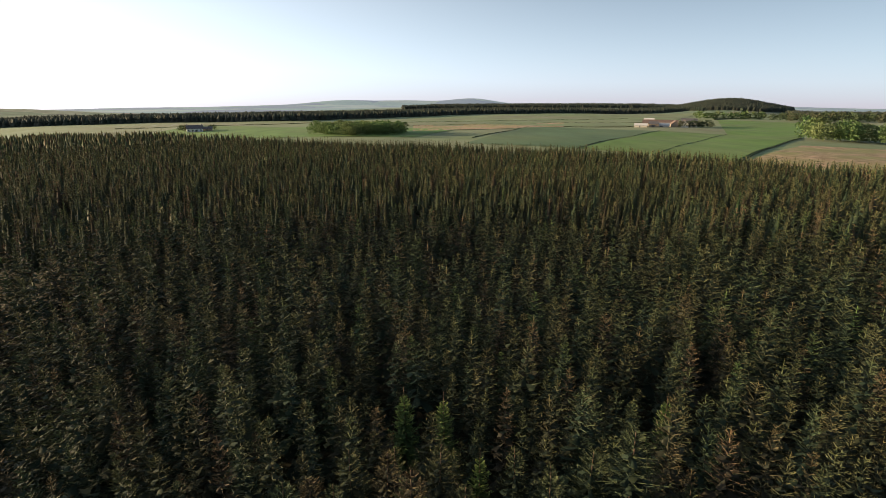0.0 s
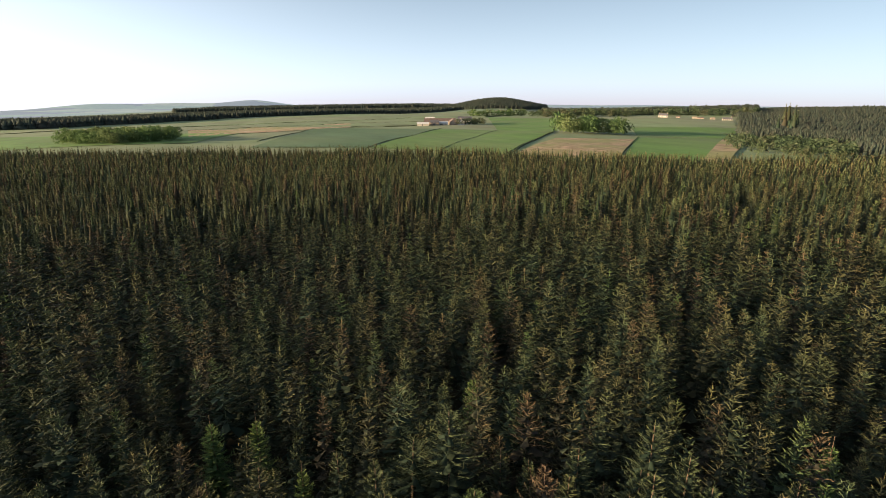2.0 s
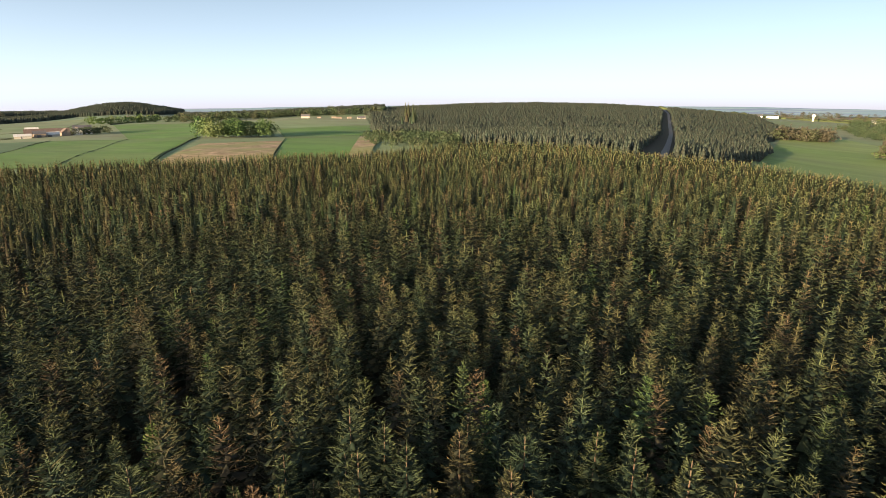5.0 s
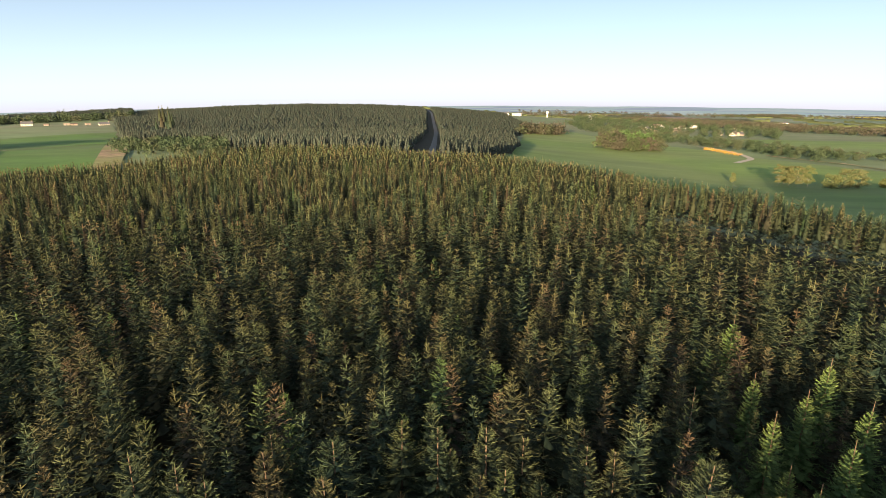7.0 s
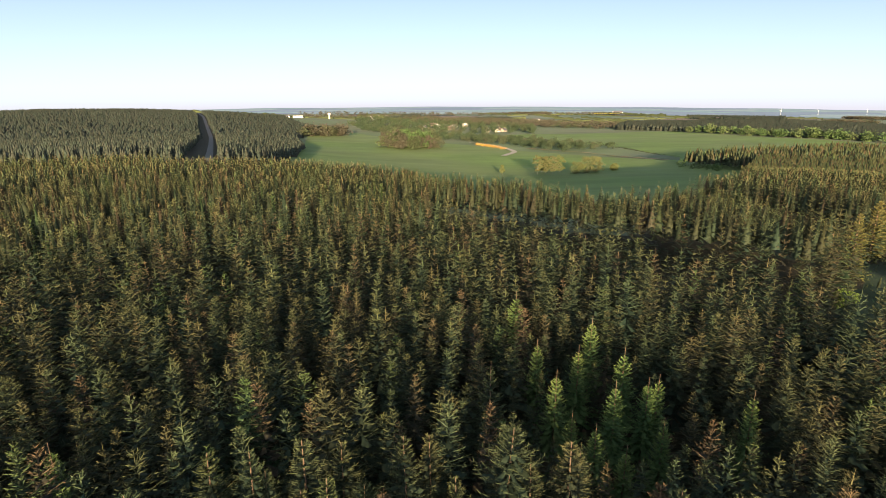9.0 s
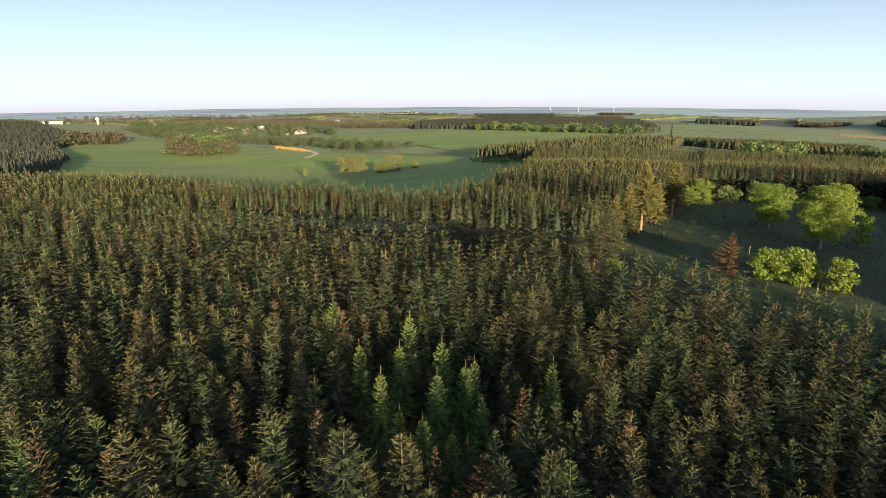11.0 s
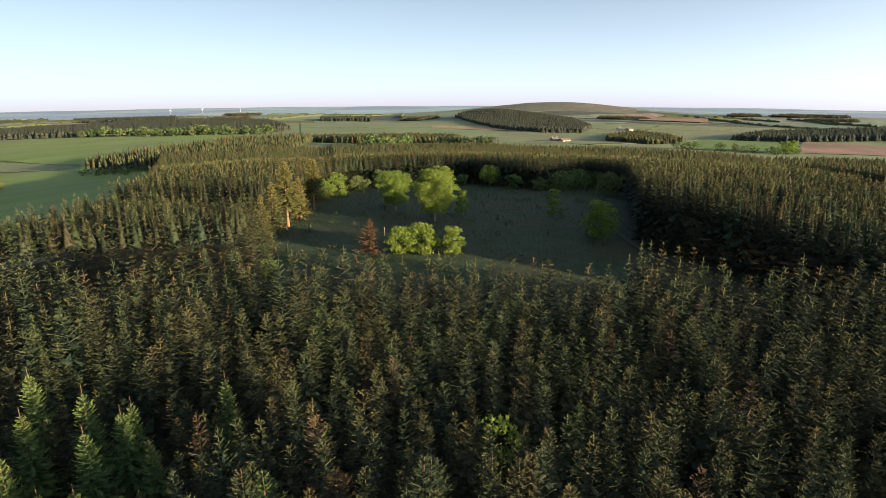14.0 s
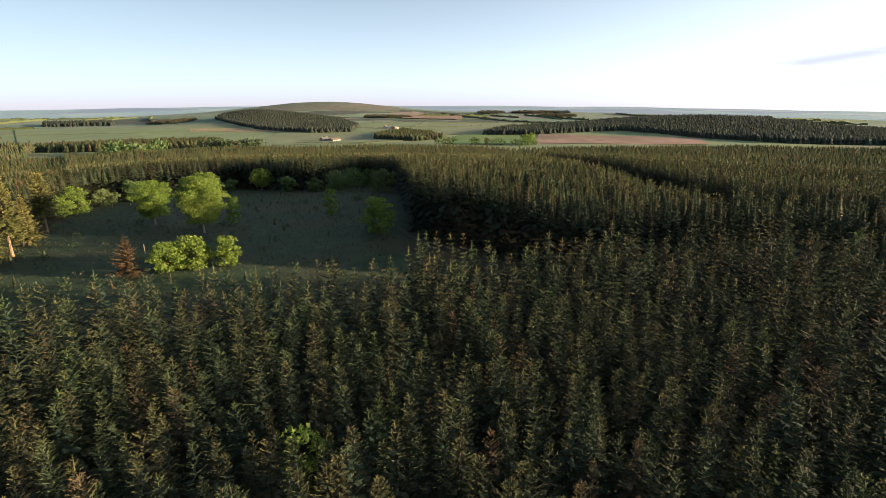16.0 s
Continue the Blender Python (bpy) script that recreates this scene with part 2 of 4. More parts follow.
# rises: bearing, distance, height, half-length across and along the bearing
RISES = [
    (-10, 4500, 40, 330, 400), (-3, 4500, 30, 300, 400), (3, 4500, 50, 230, 400), (-14, 1900, -14, 350, 420), (26.8, 1500, 31, 125, 180), (8, 2050, 12, 700, 260), (-40, 1900, 26, 300, 260),
    (66, 1250, 23, 420, 350), (66, 520, -6, 200, 160),
    (161, 1500, 22, 130, 160), (168, 2200, 42, 340, 260), (196, 2500, 14, 700, 300), (204, 1050, 17, 210, 220),
    (130, 1250, 8, 180, 200), (145, 3600, 10, 900, 400), (40, 2000, 10, 300, 300),
]


def height(x, y):
    x, y = np.asarray(x, float), np.asarray(y, float)
    r = np.hypot(x, y) + 1e-6
    az = np.degrees(np.arctan2(x, y))
    az = np.where(az < -100, az + 360, az)
    z = 6 * (1 - np.exp(-(r / 120) ** 2)) - 0.0358 * r
    z = z + 0.006 * np.maximum(r - 1500, 0)
    # the east and south lie lower than the north
    side = 1 / (1 + np.exp(-(az - 84) / 5)) / (1 + np.exp((az - 232) / 8))
    z = z - 17 * side * (1 / (1 + np.exp(-(r - 235) / 45))) * np.exp(-np.maximum(r - 1400, 0) / 2200)
    # falling ground beyond the edge of the wood on the east
    east = np.exp(-((az - 108) / 15) ** 2)
    z = z - 6 * east / (1 + np.exp(-(r - 190) / 30)) * np.exp(-np.maximum(r - 350, 0) / 300)
    for b, d, h, across, along in RISES:
        c, s = math.cos(radians(b)), math.sin(radians(b))
        u, v = x * c - y * s, x * s + y * c - d
        z = z + h * np.exp(-(u / across) ** 2 - (v / along) ** 2)
    z = z - 2.8 * np.exp(-((r - 185) / 85) ** 2)
    # gentle unevenness
    z = z + 0.5 * np.sin(x / 23 + 1.3) * np.sin(y / 31) + np.minimum(r / 500, 3) * np.sin(x / 170 + 0.5) * np.sin(y / 210 + 2)
    return z


def inside(x, y, corners):
    """Whether plan points lie in a polygon."""
    hit = np.zeros(np.shape(x), bool)
    n = len(corners)
    for i in range(n):
        (x0, y0), (x1, y1) = corners[i], corners[(i + 1) % n]
        if y0 == y1:
            continue
        hit ^= ((y0 > y) != (y1 > y)) & (x < (x1 - x0) * (y - y0) / (y1 - y0) + x0)
    return hit


def off_line(x, y, line):
    """Distance of plan points from a polyline."""
    best = np.full(np.shape(x), 1e9)
    for a, b in zip(line, line[1:]):
        d = b - a
        t = np.clip(((x - a[0]) * d[0] + (y - a[1]) * d[1]) / (d @ d), 0, 1)
        best = np.minimum(best, np.hypot(x - a[0] - t * d[0], y - a[1] - t * d[1]))
    return best


EDGE_AZ = [-90, -38, -26, -10, 0, 12, 28, 39, 51, 60, 71, 77, 82, 87, 91, 94.7, 99, 104, 107, 112, 117.6, 121.3, 123, 126.2, 128, 129.5, 150, 174, 180, 186, 191, 197, 206, 218, 232, 250, 270]
EDGE_R = [330, 330, 285, 222, 208, 192, 176, 178, 192, 215, 212, 190, 182, 180, 178, 165, 140, 130, 127, 117, 113, 122, 139, 164, 179, 400, 400, 384, 371, 345, 385, 398, 456, 500, 480, 330, 330]
# the stand below the drone ends along a ride; across it stand the next blocks, by bearing: the ride's two edges
RIDE_AZ = [92, 96.6, 101, 106, 114.5, 119, 124, 129, 134, 137, 139, 145, 157, 169, 175, 181, 185, 189, 193, 196, 200, 207, 212, 218, 232]
RIDE_IN = [118, 104, 93, 83, 72, 68, 66, 65, 65, 66, 67, 67, 67, 66, 65, 63, 61, 64, 68, 71, 72, 77, 82, 90, 105]
RIDE_OUT = [122, 115, 107.5, 99.5, 90.5, 87, 83.5, 80, 78, 77, 90, 90, 90, 90, 104, 98, 92, 85, 80, 79, 80, 84, 89, 96, 110]
CLEARING = [P(136.5, 60), P(137, 76), P(138.5, 98), P(139.7, 120), P(142, 144), P(144.5, 172), P(146.5, 190), P(151, 205), P(159, 212), P(163, 197), P(166, 191), P(171, 214), P(173.2, 196), P(174, 144),
            P(174.8, 104), P(176, 80), P(175, 56), P(163, 56), P(145, 56)]
RIDE_BACK = [P(123, 139), P(126, 127), P(129.6, 120), P(134.5, 110), P(139, 104)]
TRACK = [P(173.4, 190), P(173.8, 144), P(174.4, 108), P(176, 99), P(180, 93), P(186, 84), P(195, 77), P(207, 82), P(220, 96)]
RIDE_SOUTH = [P(188, 300), P(193, 222), P(195.7, 190), P(198.9, 161), P(202, 137), P(207, 117), P(212, 115), P(218, 117), P(232, 122)]
ROAD = [P(75.5, 150), P(76.6, 250), P(77.5, 600), P(77.2, 1000), P(76.5, 1350)]
HILLWOOD = [P(49, 440), P(57, 430), P(58, 290), P(76, 262), P(82.6, 275), P(86.3, 440), P(85.5, 600), P(87, 800), P(84, 1300), P(65, 1700), P(46, 1500), P(48.5, 900)]


def planted(x, y):
    """Where the plantation round the middle stands."""
    az = np.degrees(np.arctan2(x, y))
    az = np.where(az < -90, az + 360, az)
    r = np.hypot(x, y)
    wob = 5 * np.sin(x / 9) * np.sin(y / 11) * np.minimum(r / 200, 1)
    ok = r < np.interp(az, EDGE_AZ, EDGE_R) + wob
    ok &= ~inside(x, y, CLEARING)
    ok &= ~((az > 92) & (az < 232) & (r > np.interp(az, RIDE_AZ, RIDE_IN)) & (r < np.interp(az, RIDE_AZ, RIDE_OUT)))
    ok &= off_line(x, y, RIDE_BACK) > 4.5
    ok &= off_line(x, y, TRACK) > 3.0
    ok &= off_line(x, y, RIDE_SOUTH) > 6.5
    return ok


# ---------------------------------------------------------------- mesh helpers
def part(name, bm, mat, parent=None, label=""):
    me = bpy.data.meshes.new(name)
    bm.to_mesh(me)
    bm.free()
    me.materials.append(mat)
    ob = new(name, me)
    if parent:
        ob.parent = parent
    return tagged(ob, label)


def array_mesh(name, verts, faces, mat, attrs=None):
    """A mesh of equal-sided faces from arrays, with point attributes."""
    verts, faces = np.asarray(verts, np.float32), np.asarray(faces, np.int32)
    me = bpy.data.meshes.new(name)
    k = faces.shape[1]
    me.vertices.add(len(verts))
    me.vertices.foreach_set("co", verts.ravel())
    me.loops.add(faces.size)
    me.loops.foreach_set("vertex_index", faces.ravel())
    me.polygons.add(len(faces))
    me.polygons.foreach_set("loop_start", np.arange(0, faces.size, k, dtype=np.int32))
    for key, v in (attrs or {}).items():
        a = me.attributes.new(key, 'FLOAT', 'POINT')
        a.data.foreach_set("value", np.asarray(v, np.float32))
    me.update(calc_edges=True)
    me.materials.append(mat)
    return me


def box(bm, x0, y0, z0, x1, y1, z1):
    v = [bm.verts.new(c) for c in ((x0, y0, z0), (x1, y0, z0), (x1, y1, z0), (x0, y1, z0), (x0, y0, z1), (x1, y0, z1), (x1, y1, z1), (x0, y1, z1))]
    for f in ((3, 2, 1, 0), (4, 5, 6, 7), (0, 1, 5, 4), (1, 2, 6, 5), (2, 3, 7, 6), (3, 0, 4, 7)):
        bm.faces.new([v[i] for i in f])


def tube(bm, points, radii, sides=6):
    """A tapering limb along points."""
    rings = []
    for i, (p, r) in enumerate(zip(points, radii)):
        a = Vector(points[min(i + 1, len(points) - 1)]) - Vector(points[max(i - 1, 0)])
        q = a.to_track_quat('Z', 'Y')
        rings.append([bm.verts.new(Vector(p) + q @ Vector((r * math.cos(2 * math.pi * k / sides), r * math.sin(2 * math.pi * k / sides), 0))) for k in range(sides)])
    for a, b in zip(rings, rings[1:]):
        for k in range(sides):
            bm.faces.new((a[k], a[(k + 1) % sides], b[(k + 1) % sides], b[k]))
    bm.faces.new(rings[-1])


# ---------------------------------------------------------------- ground
def make_ground():
    rad = np.concatenate(([0.0, 0.0], np.geomspace(1.5, 4930, 140)))
    ang = np.radians(np.arange(0, 360, 0.75))
    n = len(ang)
    R, A = np.meshgrid(rad[1:], ang, indexing="ij")
    X, Y = R * np.sin(A) + 0.4 * np.exp(-R / 2), R * np.cos(A) + 0.3 * np.exp(-R / 2)
    verts = np.column_stack((X.ravel(), Y.ravel(), height(X, Y).ravel()))
    i, j = np.meshgrid(np.arange(len(rad) - 2), np.arange(n), indexing="ij")
    a, b = (i * n + j).ravel(), (i * n + (j + 1) % n).ravel()
    quads = np.column_stack((a, a + n, b + n, b))
    me = array_mesh("ground", verts, quads, PASTURE)
    c = verts[quads].mean(1)
    wood = planted(c[:, 0], c[:, 1]) | inside(c[:, 0], c[:, 1], HILLWOOD) | (np.hypot(c[:, 0], c[:, 1]) < 100)
    ca = np.degrees(np.arctan2(c[:, 0], c[:, 1])) % 360
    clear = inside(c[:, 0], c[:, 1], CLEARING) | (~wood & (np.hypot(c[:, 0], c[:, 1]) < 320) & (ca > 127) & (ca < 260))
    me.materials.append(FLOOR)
    me.materials.append(SHADEDGRASS)
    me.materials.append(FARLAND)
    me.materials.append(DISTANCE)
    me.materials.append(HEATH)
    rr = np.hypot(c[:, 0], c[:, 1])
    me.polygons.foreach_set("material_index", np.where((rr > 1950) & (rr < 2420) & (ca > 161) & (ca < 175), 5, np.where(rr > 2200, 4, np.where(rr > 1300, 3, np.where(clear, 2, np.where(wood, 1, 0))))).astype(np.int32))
    me.polygons.foreach_set("use_smooth", np.ones(len(quads), bool))
    tagged(new("ground", me), "rolling green pasture and dark needle-strewn forest floor", "ground", kind="structure")


make_ground()


def drape(name, corners, mat, label, lift=0.25, n=24, kind="structure", category="field"):
    """A four-cornered piece of land laid on the ground."""
    p = [np.asarray(c, float) for c in corners]
    u, v = np.meshgrid(np.linspace(0, 1, n), np.linspace(0, 1, n), indexing="ij")
    q = (p[0][None, None] * ((1 - u) * (1 - v))[..., None] + p[1] * (u * (1 - v))[..., None] + p[2] * (u * v)[..., None] + p[3] * ((1 - u) * v)[..., None])
    X, Y = q[..., 0], q[..., 1]
    verts = np.column_stack((X.ravel(), Y.ravel(), (height(X, Y) + lift).ravel()))
    i, j = np.meshgrid(np.arange(n - 1), np.arange(n - 1), indexing="ij")
    a = (i * n + j).ravel()
    me = array_mesh(name, verts, np.column_stack((a, a + 1, a + n + 1, a + n)), mat)
    me.polygons.foreach_set("use_smooth", np.ones(len(me.polygons), bool))
    return tagged(new(name, me), label, category, kind=kind)


def strip(name, line, width, mat, label, lift=0.35, step=6.0, category="road"):
    """A road or track of even width laid along a line on the ground."""
    pts = []
    for a, b in zip(line, line[1:]):
        k = max(2, int(np.linalg.norm(b - a) / step))
        pts += [a + (b - a) * t / k for t in range(k)]
    pts = np.array(pts + [line[-1]])
    for _ in range(6):
        pts[1:-1] = (pts[:-2] + pts[1:-1] * 2 + pts[2:]) / 4
    d = np.gradient(pts, axis=0)
    d /= np.linalg.norm(d, axis=1, keepdims=True)
    side = np.column_stack((-d[:, 1], d[:, 0]))
    cols = [pts + side * width * k for k in (-0.5, -0.2, 0.2, 0.5)]
    V = np.concatenate([np.column_stack((c, height(c[:, 0], c[:, 1]) + lift + (0.05 if i in (1, 2) else 0))) for i, c in enumerate(cols)])
    n = len(pts)
    F = [(c * n + i, c * n + i + 1, (c + 1) * n + i + 1, (c + 1) * n + i) for c in range(3) for i in range(n - 1)]
    return tagged(new(name, array_mesh(name, V, F, mat)), label, category, kind="structure")


strip("road", [p + np.array((0.5, -2.5)) for p in ROAD], 3.8, TARMAC, "straight grey tarmac road through the forest")
strip("track", [P(174.3, 112), P(175.2, 102), P(177.5, 97), P(181.5, 93.5)], 0.9, WORNTRACK, "stony forest track beside the clearing", lift=0.2)


# ---------------------------------------------------------------- spruce
def spruce_shape(seed, tall, whorls, arms, twigs, low, thick=1.0, spread=1.0, droop=0.0, heart=8, skirt=3, deep=2.2, core=0.0):
    """Crown of one conifer: a dense heart coloured dark as shade, and fine upturned shoots in whorls up to a bare
    leader. Verts, triangles, tip.
    """
    g = np.random.default_rng(seed)
    V, F, T = [], [], []

    def shoot(a, b, w, t0, t1):
        s = np.cross(b - a, g.normal(0, 1, 3))
        s = s / (np.linalg.norm(s) + 1e-9) * w * thick
        k = len(V)
        V.extend((a - s, a + s, b))
        T.extend((t0, t0, t1))
        F.append((k, k + 1, k + 2))

    reach = tall * g.uniform(0.082, 0.118) * spread
    full = g.uniform(0.84, 1.08)
    crown = tall * 0.95
    # broad boughs, coloured dark as if shaded, fill the heart of the crown and hang below it
    def bough(z, a, long, wide, fall, t0, t1):
        d = np.array((math.cos(a), math.sin(a), 0))
        s = np.array((-math.sin(a), math.cos(a), g.uniform(-0.5, 0.5))) * wide
        b = np.array((0, 0, z)) + d * long * 0.75 - np.array((0, 0, fall * long))
        k = len(V)
        V.extend((np.array((0, 0, z + 0.25 * long)), b - s, np.array((0, 0, z)) + d * long - np.array((0, 0, fall * long * 0.7)), b + s))
        T.extend((t0, t1 * 0.6, t1, t1 * 0.6))
        F.extend(((k, k + 1, k + 2), (k, k + 2, k + 3)))

    if core:
        # the solid mass of needles that a distant crown shows
        k, zb = len(V), low - deep * 0.4
        for i in range(6):
            a, q = 1.047 * i, core * reach * g.uniform(0.8, 1.2)
            V.append(np.array((q * math.cos(a), q * math.sin(a), zb + g.uniform(-0.4, 0.4))))
            T.append(0.25)
            F.append((k + i, k + (i + 1) % 6, k + 6))
        V.append(np.array((0, 0, crown - 0.2)))
        T.append(0.55)
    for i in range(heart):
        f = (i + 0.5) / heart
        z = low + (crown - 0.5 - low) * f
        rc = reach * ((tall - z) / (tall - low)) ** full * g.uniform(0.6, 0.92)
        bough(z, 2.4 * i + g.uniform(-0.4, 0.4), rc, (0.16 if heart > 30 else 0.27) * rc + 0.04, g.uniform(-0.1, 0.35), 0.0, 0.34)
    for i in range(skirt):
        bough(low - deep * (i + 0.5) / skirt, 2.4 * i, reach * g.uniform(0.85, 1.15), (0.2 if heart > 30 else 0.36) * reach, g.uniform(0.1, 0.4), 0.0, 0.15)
    for i in range(whorls):
        f = (i + g.uniform(-0.25, 0.25)) / (whorls - 1)
        z = low + (crown - low) * min(max(f, 0), 1)
        hi = (tall - z) / (tall - low)
        span = reach * hi ** full * g.uniform(0.85, 1.12) + 0.06
        turn = g.uniform(0, 6.28)
        many = max(3, arms + int(round(g.uniform(-0.7, 0.7))))
        for j in range(many):
            a = turn + 6.283 * j / many + g.uniform(-0.3, 0.3)
            L = span * g.uniform(0.75, 1.18)
            rise = (0.75 - 0.8 * hi + g.uniform(-0.2, 0.2)) - droop * hi
            d = np.array((math.cos(a), math.sin(a), rise))
            side = np.array((-math.sin(a), math.cos(a), 0))
            root = np.array((0, 0, z))
            end = root + d * L + np.array((0, 0, 0.2 * L))
            # tip grows with height: sunlit tops and shaded lower shoots painted in
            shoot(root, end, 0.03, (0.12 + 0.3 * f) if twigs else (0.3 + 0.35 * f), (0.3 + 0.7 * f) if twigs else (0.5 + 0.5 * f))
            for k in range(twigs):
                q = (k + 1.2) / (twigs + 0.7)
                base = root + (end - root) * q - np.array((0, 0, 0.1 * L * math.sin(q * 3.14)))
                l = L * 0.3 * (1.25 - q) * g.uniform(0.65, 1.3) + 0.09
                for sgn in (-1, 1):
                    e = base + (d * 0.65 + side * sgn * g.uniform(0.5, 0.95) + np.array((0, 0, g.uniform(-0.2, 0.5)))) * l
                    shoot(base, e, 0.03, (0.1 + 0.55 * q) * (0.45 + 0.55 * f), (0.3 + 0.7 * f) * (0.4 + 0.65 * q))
    # the leader with its ring of short shoots
    shoot(np.array((0, 0, crown - 0.3)), np.array((0, 0, tall * (1.0 + 0.03 * g.uniform(-1, 1)))), 0.026, 0.6, 1)
    for j in range(6 if twigs > 1 else 0):
        a = j * 1.0472 + seed
        z, l = crown + 0.05 + 0.22 * (j % 2), g.uniform(0.12, 0.26)
        r0 = np.array((0, 0, z))
        shoot(r0, r0 + np.array((math.cos(a) * l, math.sin(a) * l, l * 0.8)), 0.022, 0.6, 1)
    return np.array(V), np.array(F), np.clip(np.array(T), 0, 1)


def scatter(x0, x1, y0, y1, step, seed, turn=24, jitter=0.33):
    """Plan points in jittered planting rows."""
    g = np.random.default_rng(seed)
    c, s = math.cos(radians(turn)), math.sin(radians(turn))
    big = max(abs(x0), abs(x1), abs(y0), abs(y1)) * 1.5
    n = int(big / step)
    i, j = np.meshgrid(np.arange(-n, n), np.arange(-n, n))
    u = (i + g.uniform(-jitter, jitter, i.shape)).ravel() * step
    v = (j + g.uniform(-jitter, jitter, i.shape)).ravel() * step
    x, y = u * c - v * s, u * s + v * c
    k = (x > x0) & (x < x1) & (y > y0) & (y < y1)
    return x[k], y[k]


def grove(name, shapes, x, y, scale, mat, label, category, seed, sink=0.0):
    """Many trees in one mesh."""
    g = np.random.default_rng(seed)
    n = len(x)
    pick, turn, number = g.integers(0, len(shapes), n), g.uniform(0, 6.283, n), g.uniform(0, 1, n)
    z = height(x, y) - sink
    wide = scale * g.uniform(0.85, 1.2, n)
    VV, FF, TT, NN, base = [], [], [], [], 0
    for s, (V, F, T) in enumerate(shapes):
        m = np.where(pick == s)[0]
        if not len(m):
            continue
        c, q = np.cos(turn[m])[:, None], np.sin(turn[m])[:, None]
        w, h = wide[m][:, None], scale[m][:, None]
        lean = g.normal(0, 0.02, (len(m), 2))
        X = (V[:, 0] * c - V[:, 1] * q) * w + x[m][:, None] + V[:, 2] * lean[:, :1]
        Y = (V[:, 0] * q + V[:, 1] * c) * w + y[m][:, None] + V[:, 2] * lean[:, 1:]
        Z = V[:, 2] * h + z[m][:, None]
        VV.append(np.stack((X, Y, Z), -1).reshape(-1, 3))
        FF.append((F[None] + (np.arange(len(m)) * len(V))[:, None, None] + base).reshape(-1, 3))
        TT.append(np.tile(T, len(m)))
        NN.append(np.repeat(number[m], len(V)))
        base += len(m) * len(V)
    me = array_mesh(name, np.concatenate(VV), np.concatenate(FF), mat, {"tip": np.concatenate(TT), "tree": np.concatenate(NN)})
    return tagged(new(name, me), label, category, kind="stuff")


def tree_heights(x, y, seed):
    g = np.random.default_rng(seed)
    r = np.hypot(x, y)
    lump = 0.5 + 0.5 * np.sin(x / 13 + 0.7) * np.sin(y / 17 + 1.1)
    broad = np.sin(x / 37 + y / 61 + 0.4) * np.sin(y / 29 - x / 83 + 2.0) * np.exp(-(r / 110) ** 2)
    return (0.9 + 0.11 * lump + 0.08 * broad) * g.normal(0.99, 0.07, len(x)).clip(0.72, 1.15)


def cone_shape(seed, tall, low, wide, tiers):
    """A far conifer: ragged tiers of boughs, each a solid five-sided skirt."""
    g = np.random.default_rng(seed)
    V, F, T = [], [], []
    for j in range(tiers):
        z0, z1 = low + (tall - low) * j / tiers * 0.9, low + (tall - low) * min(1.0, (j + 1.5) / tiers)
        q, k, turn = wide * (1 - j / tiers) ** 0.7, len(V), g.uniform(0, 6)
        for i in range(5):
            a, w = turn + 1.2566 * i, q * g.uniform(0.75, 1.25)
            V.append((w * math.cos(a), w * math.sin(a), z0 + g.uniform(-0.5, 0.5)))
            T.append(0.3 + 0.3 * j / tiers)
            F.append((k + i, k + (i + 1) % 5, k + 5))
        V.append((g.uniform(-0.1, 0.1), g.uniform(-0.1, 0.1), z1))
        T.append(0.4 + 0.5 * (j + 1) / tiers)
    return np.array(V), np.array(F), np.array(T)


SHAPES_NEAR = [spruce_shape(i, 11.0, 15, 7, 8, 5.0, 0.72, 1.15 + 0.08 * i, 0, 64, 14) for i in range(10)]
SHAPES_MID = [spruce_shape(20 + i, 11.0, 12, 6, 2, 5.6, 1.1, 1.02 + 0.06 * i, 0, 18, 5) for i in range(8)]
SHAPES_BACK = [spruce_shape(30 + i, 11.0, 9, 5, 1, 6.2, 1.7, 1.02 + 0.05 * i, 0, 13, 4) for i in range(8)]
SHAPES_FAR = [spruce_shape(40 + i, 11.0, 8, 4, 0, 7.0, 2.0, 1.05 + 0.05 * i, 0, 6, 2, 2.2, 0.4) for i in range(8)]
SHAPES_REMOTE = [spruce_shape(60 + i, 11.0, 5, 3, 0, 7.0, 3.6, 1.1 + 0.05 * i, 0, 3, 0, 2.2, 0.6) for i in range(6)]
SHAPES_DOT = [cone_shape(80 + i, 11.0, 3.5, 1.7, 3) for i in range(6)]
SHAPES_MARGIN = [spruce_shape(100 + i, 11.0, 11, 5, 1, 1.5, 2.2, 1.45, 0, 16, 0) for i in range(6)]
SHAPES_EDGE = [spruce_shape(110 + i, 11.0, 9, 5, 1, 6.2, 1.9, 1.25, 0, 13, 15, 6.0) for i in range(6)]

# bearing, distance and size of the larches, and the places of other trees that stand free
LARCHES = [(119.8, 36.7, 1.08), (112.8, 32.6, 1.05), (119.2, 32.2, 1.05), (117.5, 27.8, 1.0), (123.5, 35, 1.0), (121, 27.0, 0.95), (122.5, 34.3, 1.0), (115, 37.5, 1.0),
           (110.5, 38, 1.0), (124.5, 30.5, 0.95), (116.2, 41, 1.1), (108, 44.8, 1.12), (132.3, 34.8, 1.05), (24.6, 30.7, 1.02), (0.0, 28.4, 1.0), (-4.6, 29.1, 1.0), (4.4, 23.3, 1.0),
           (114.8, 30.2, 0.9), (60.4, 30.8, 1.05)]
FREE = [P(az, r) for az, r, _ in LARCHES] + [P(105.4, 29.1), P(162.9, 28.8)]
px, py = scatter(-520, 520, -520, 520, 1.76, 5, jitter=0.45)
keep = planted(px, py)
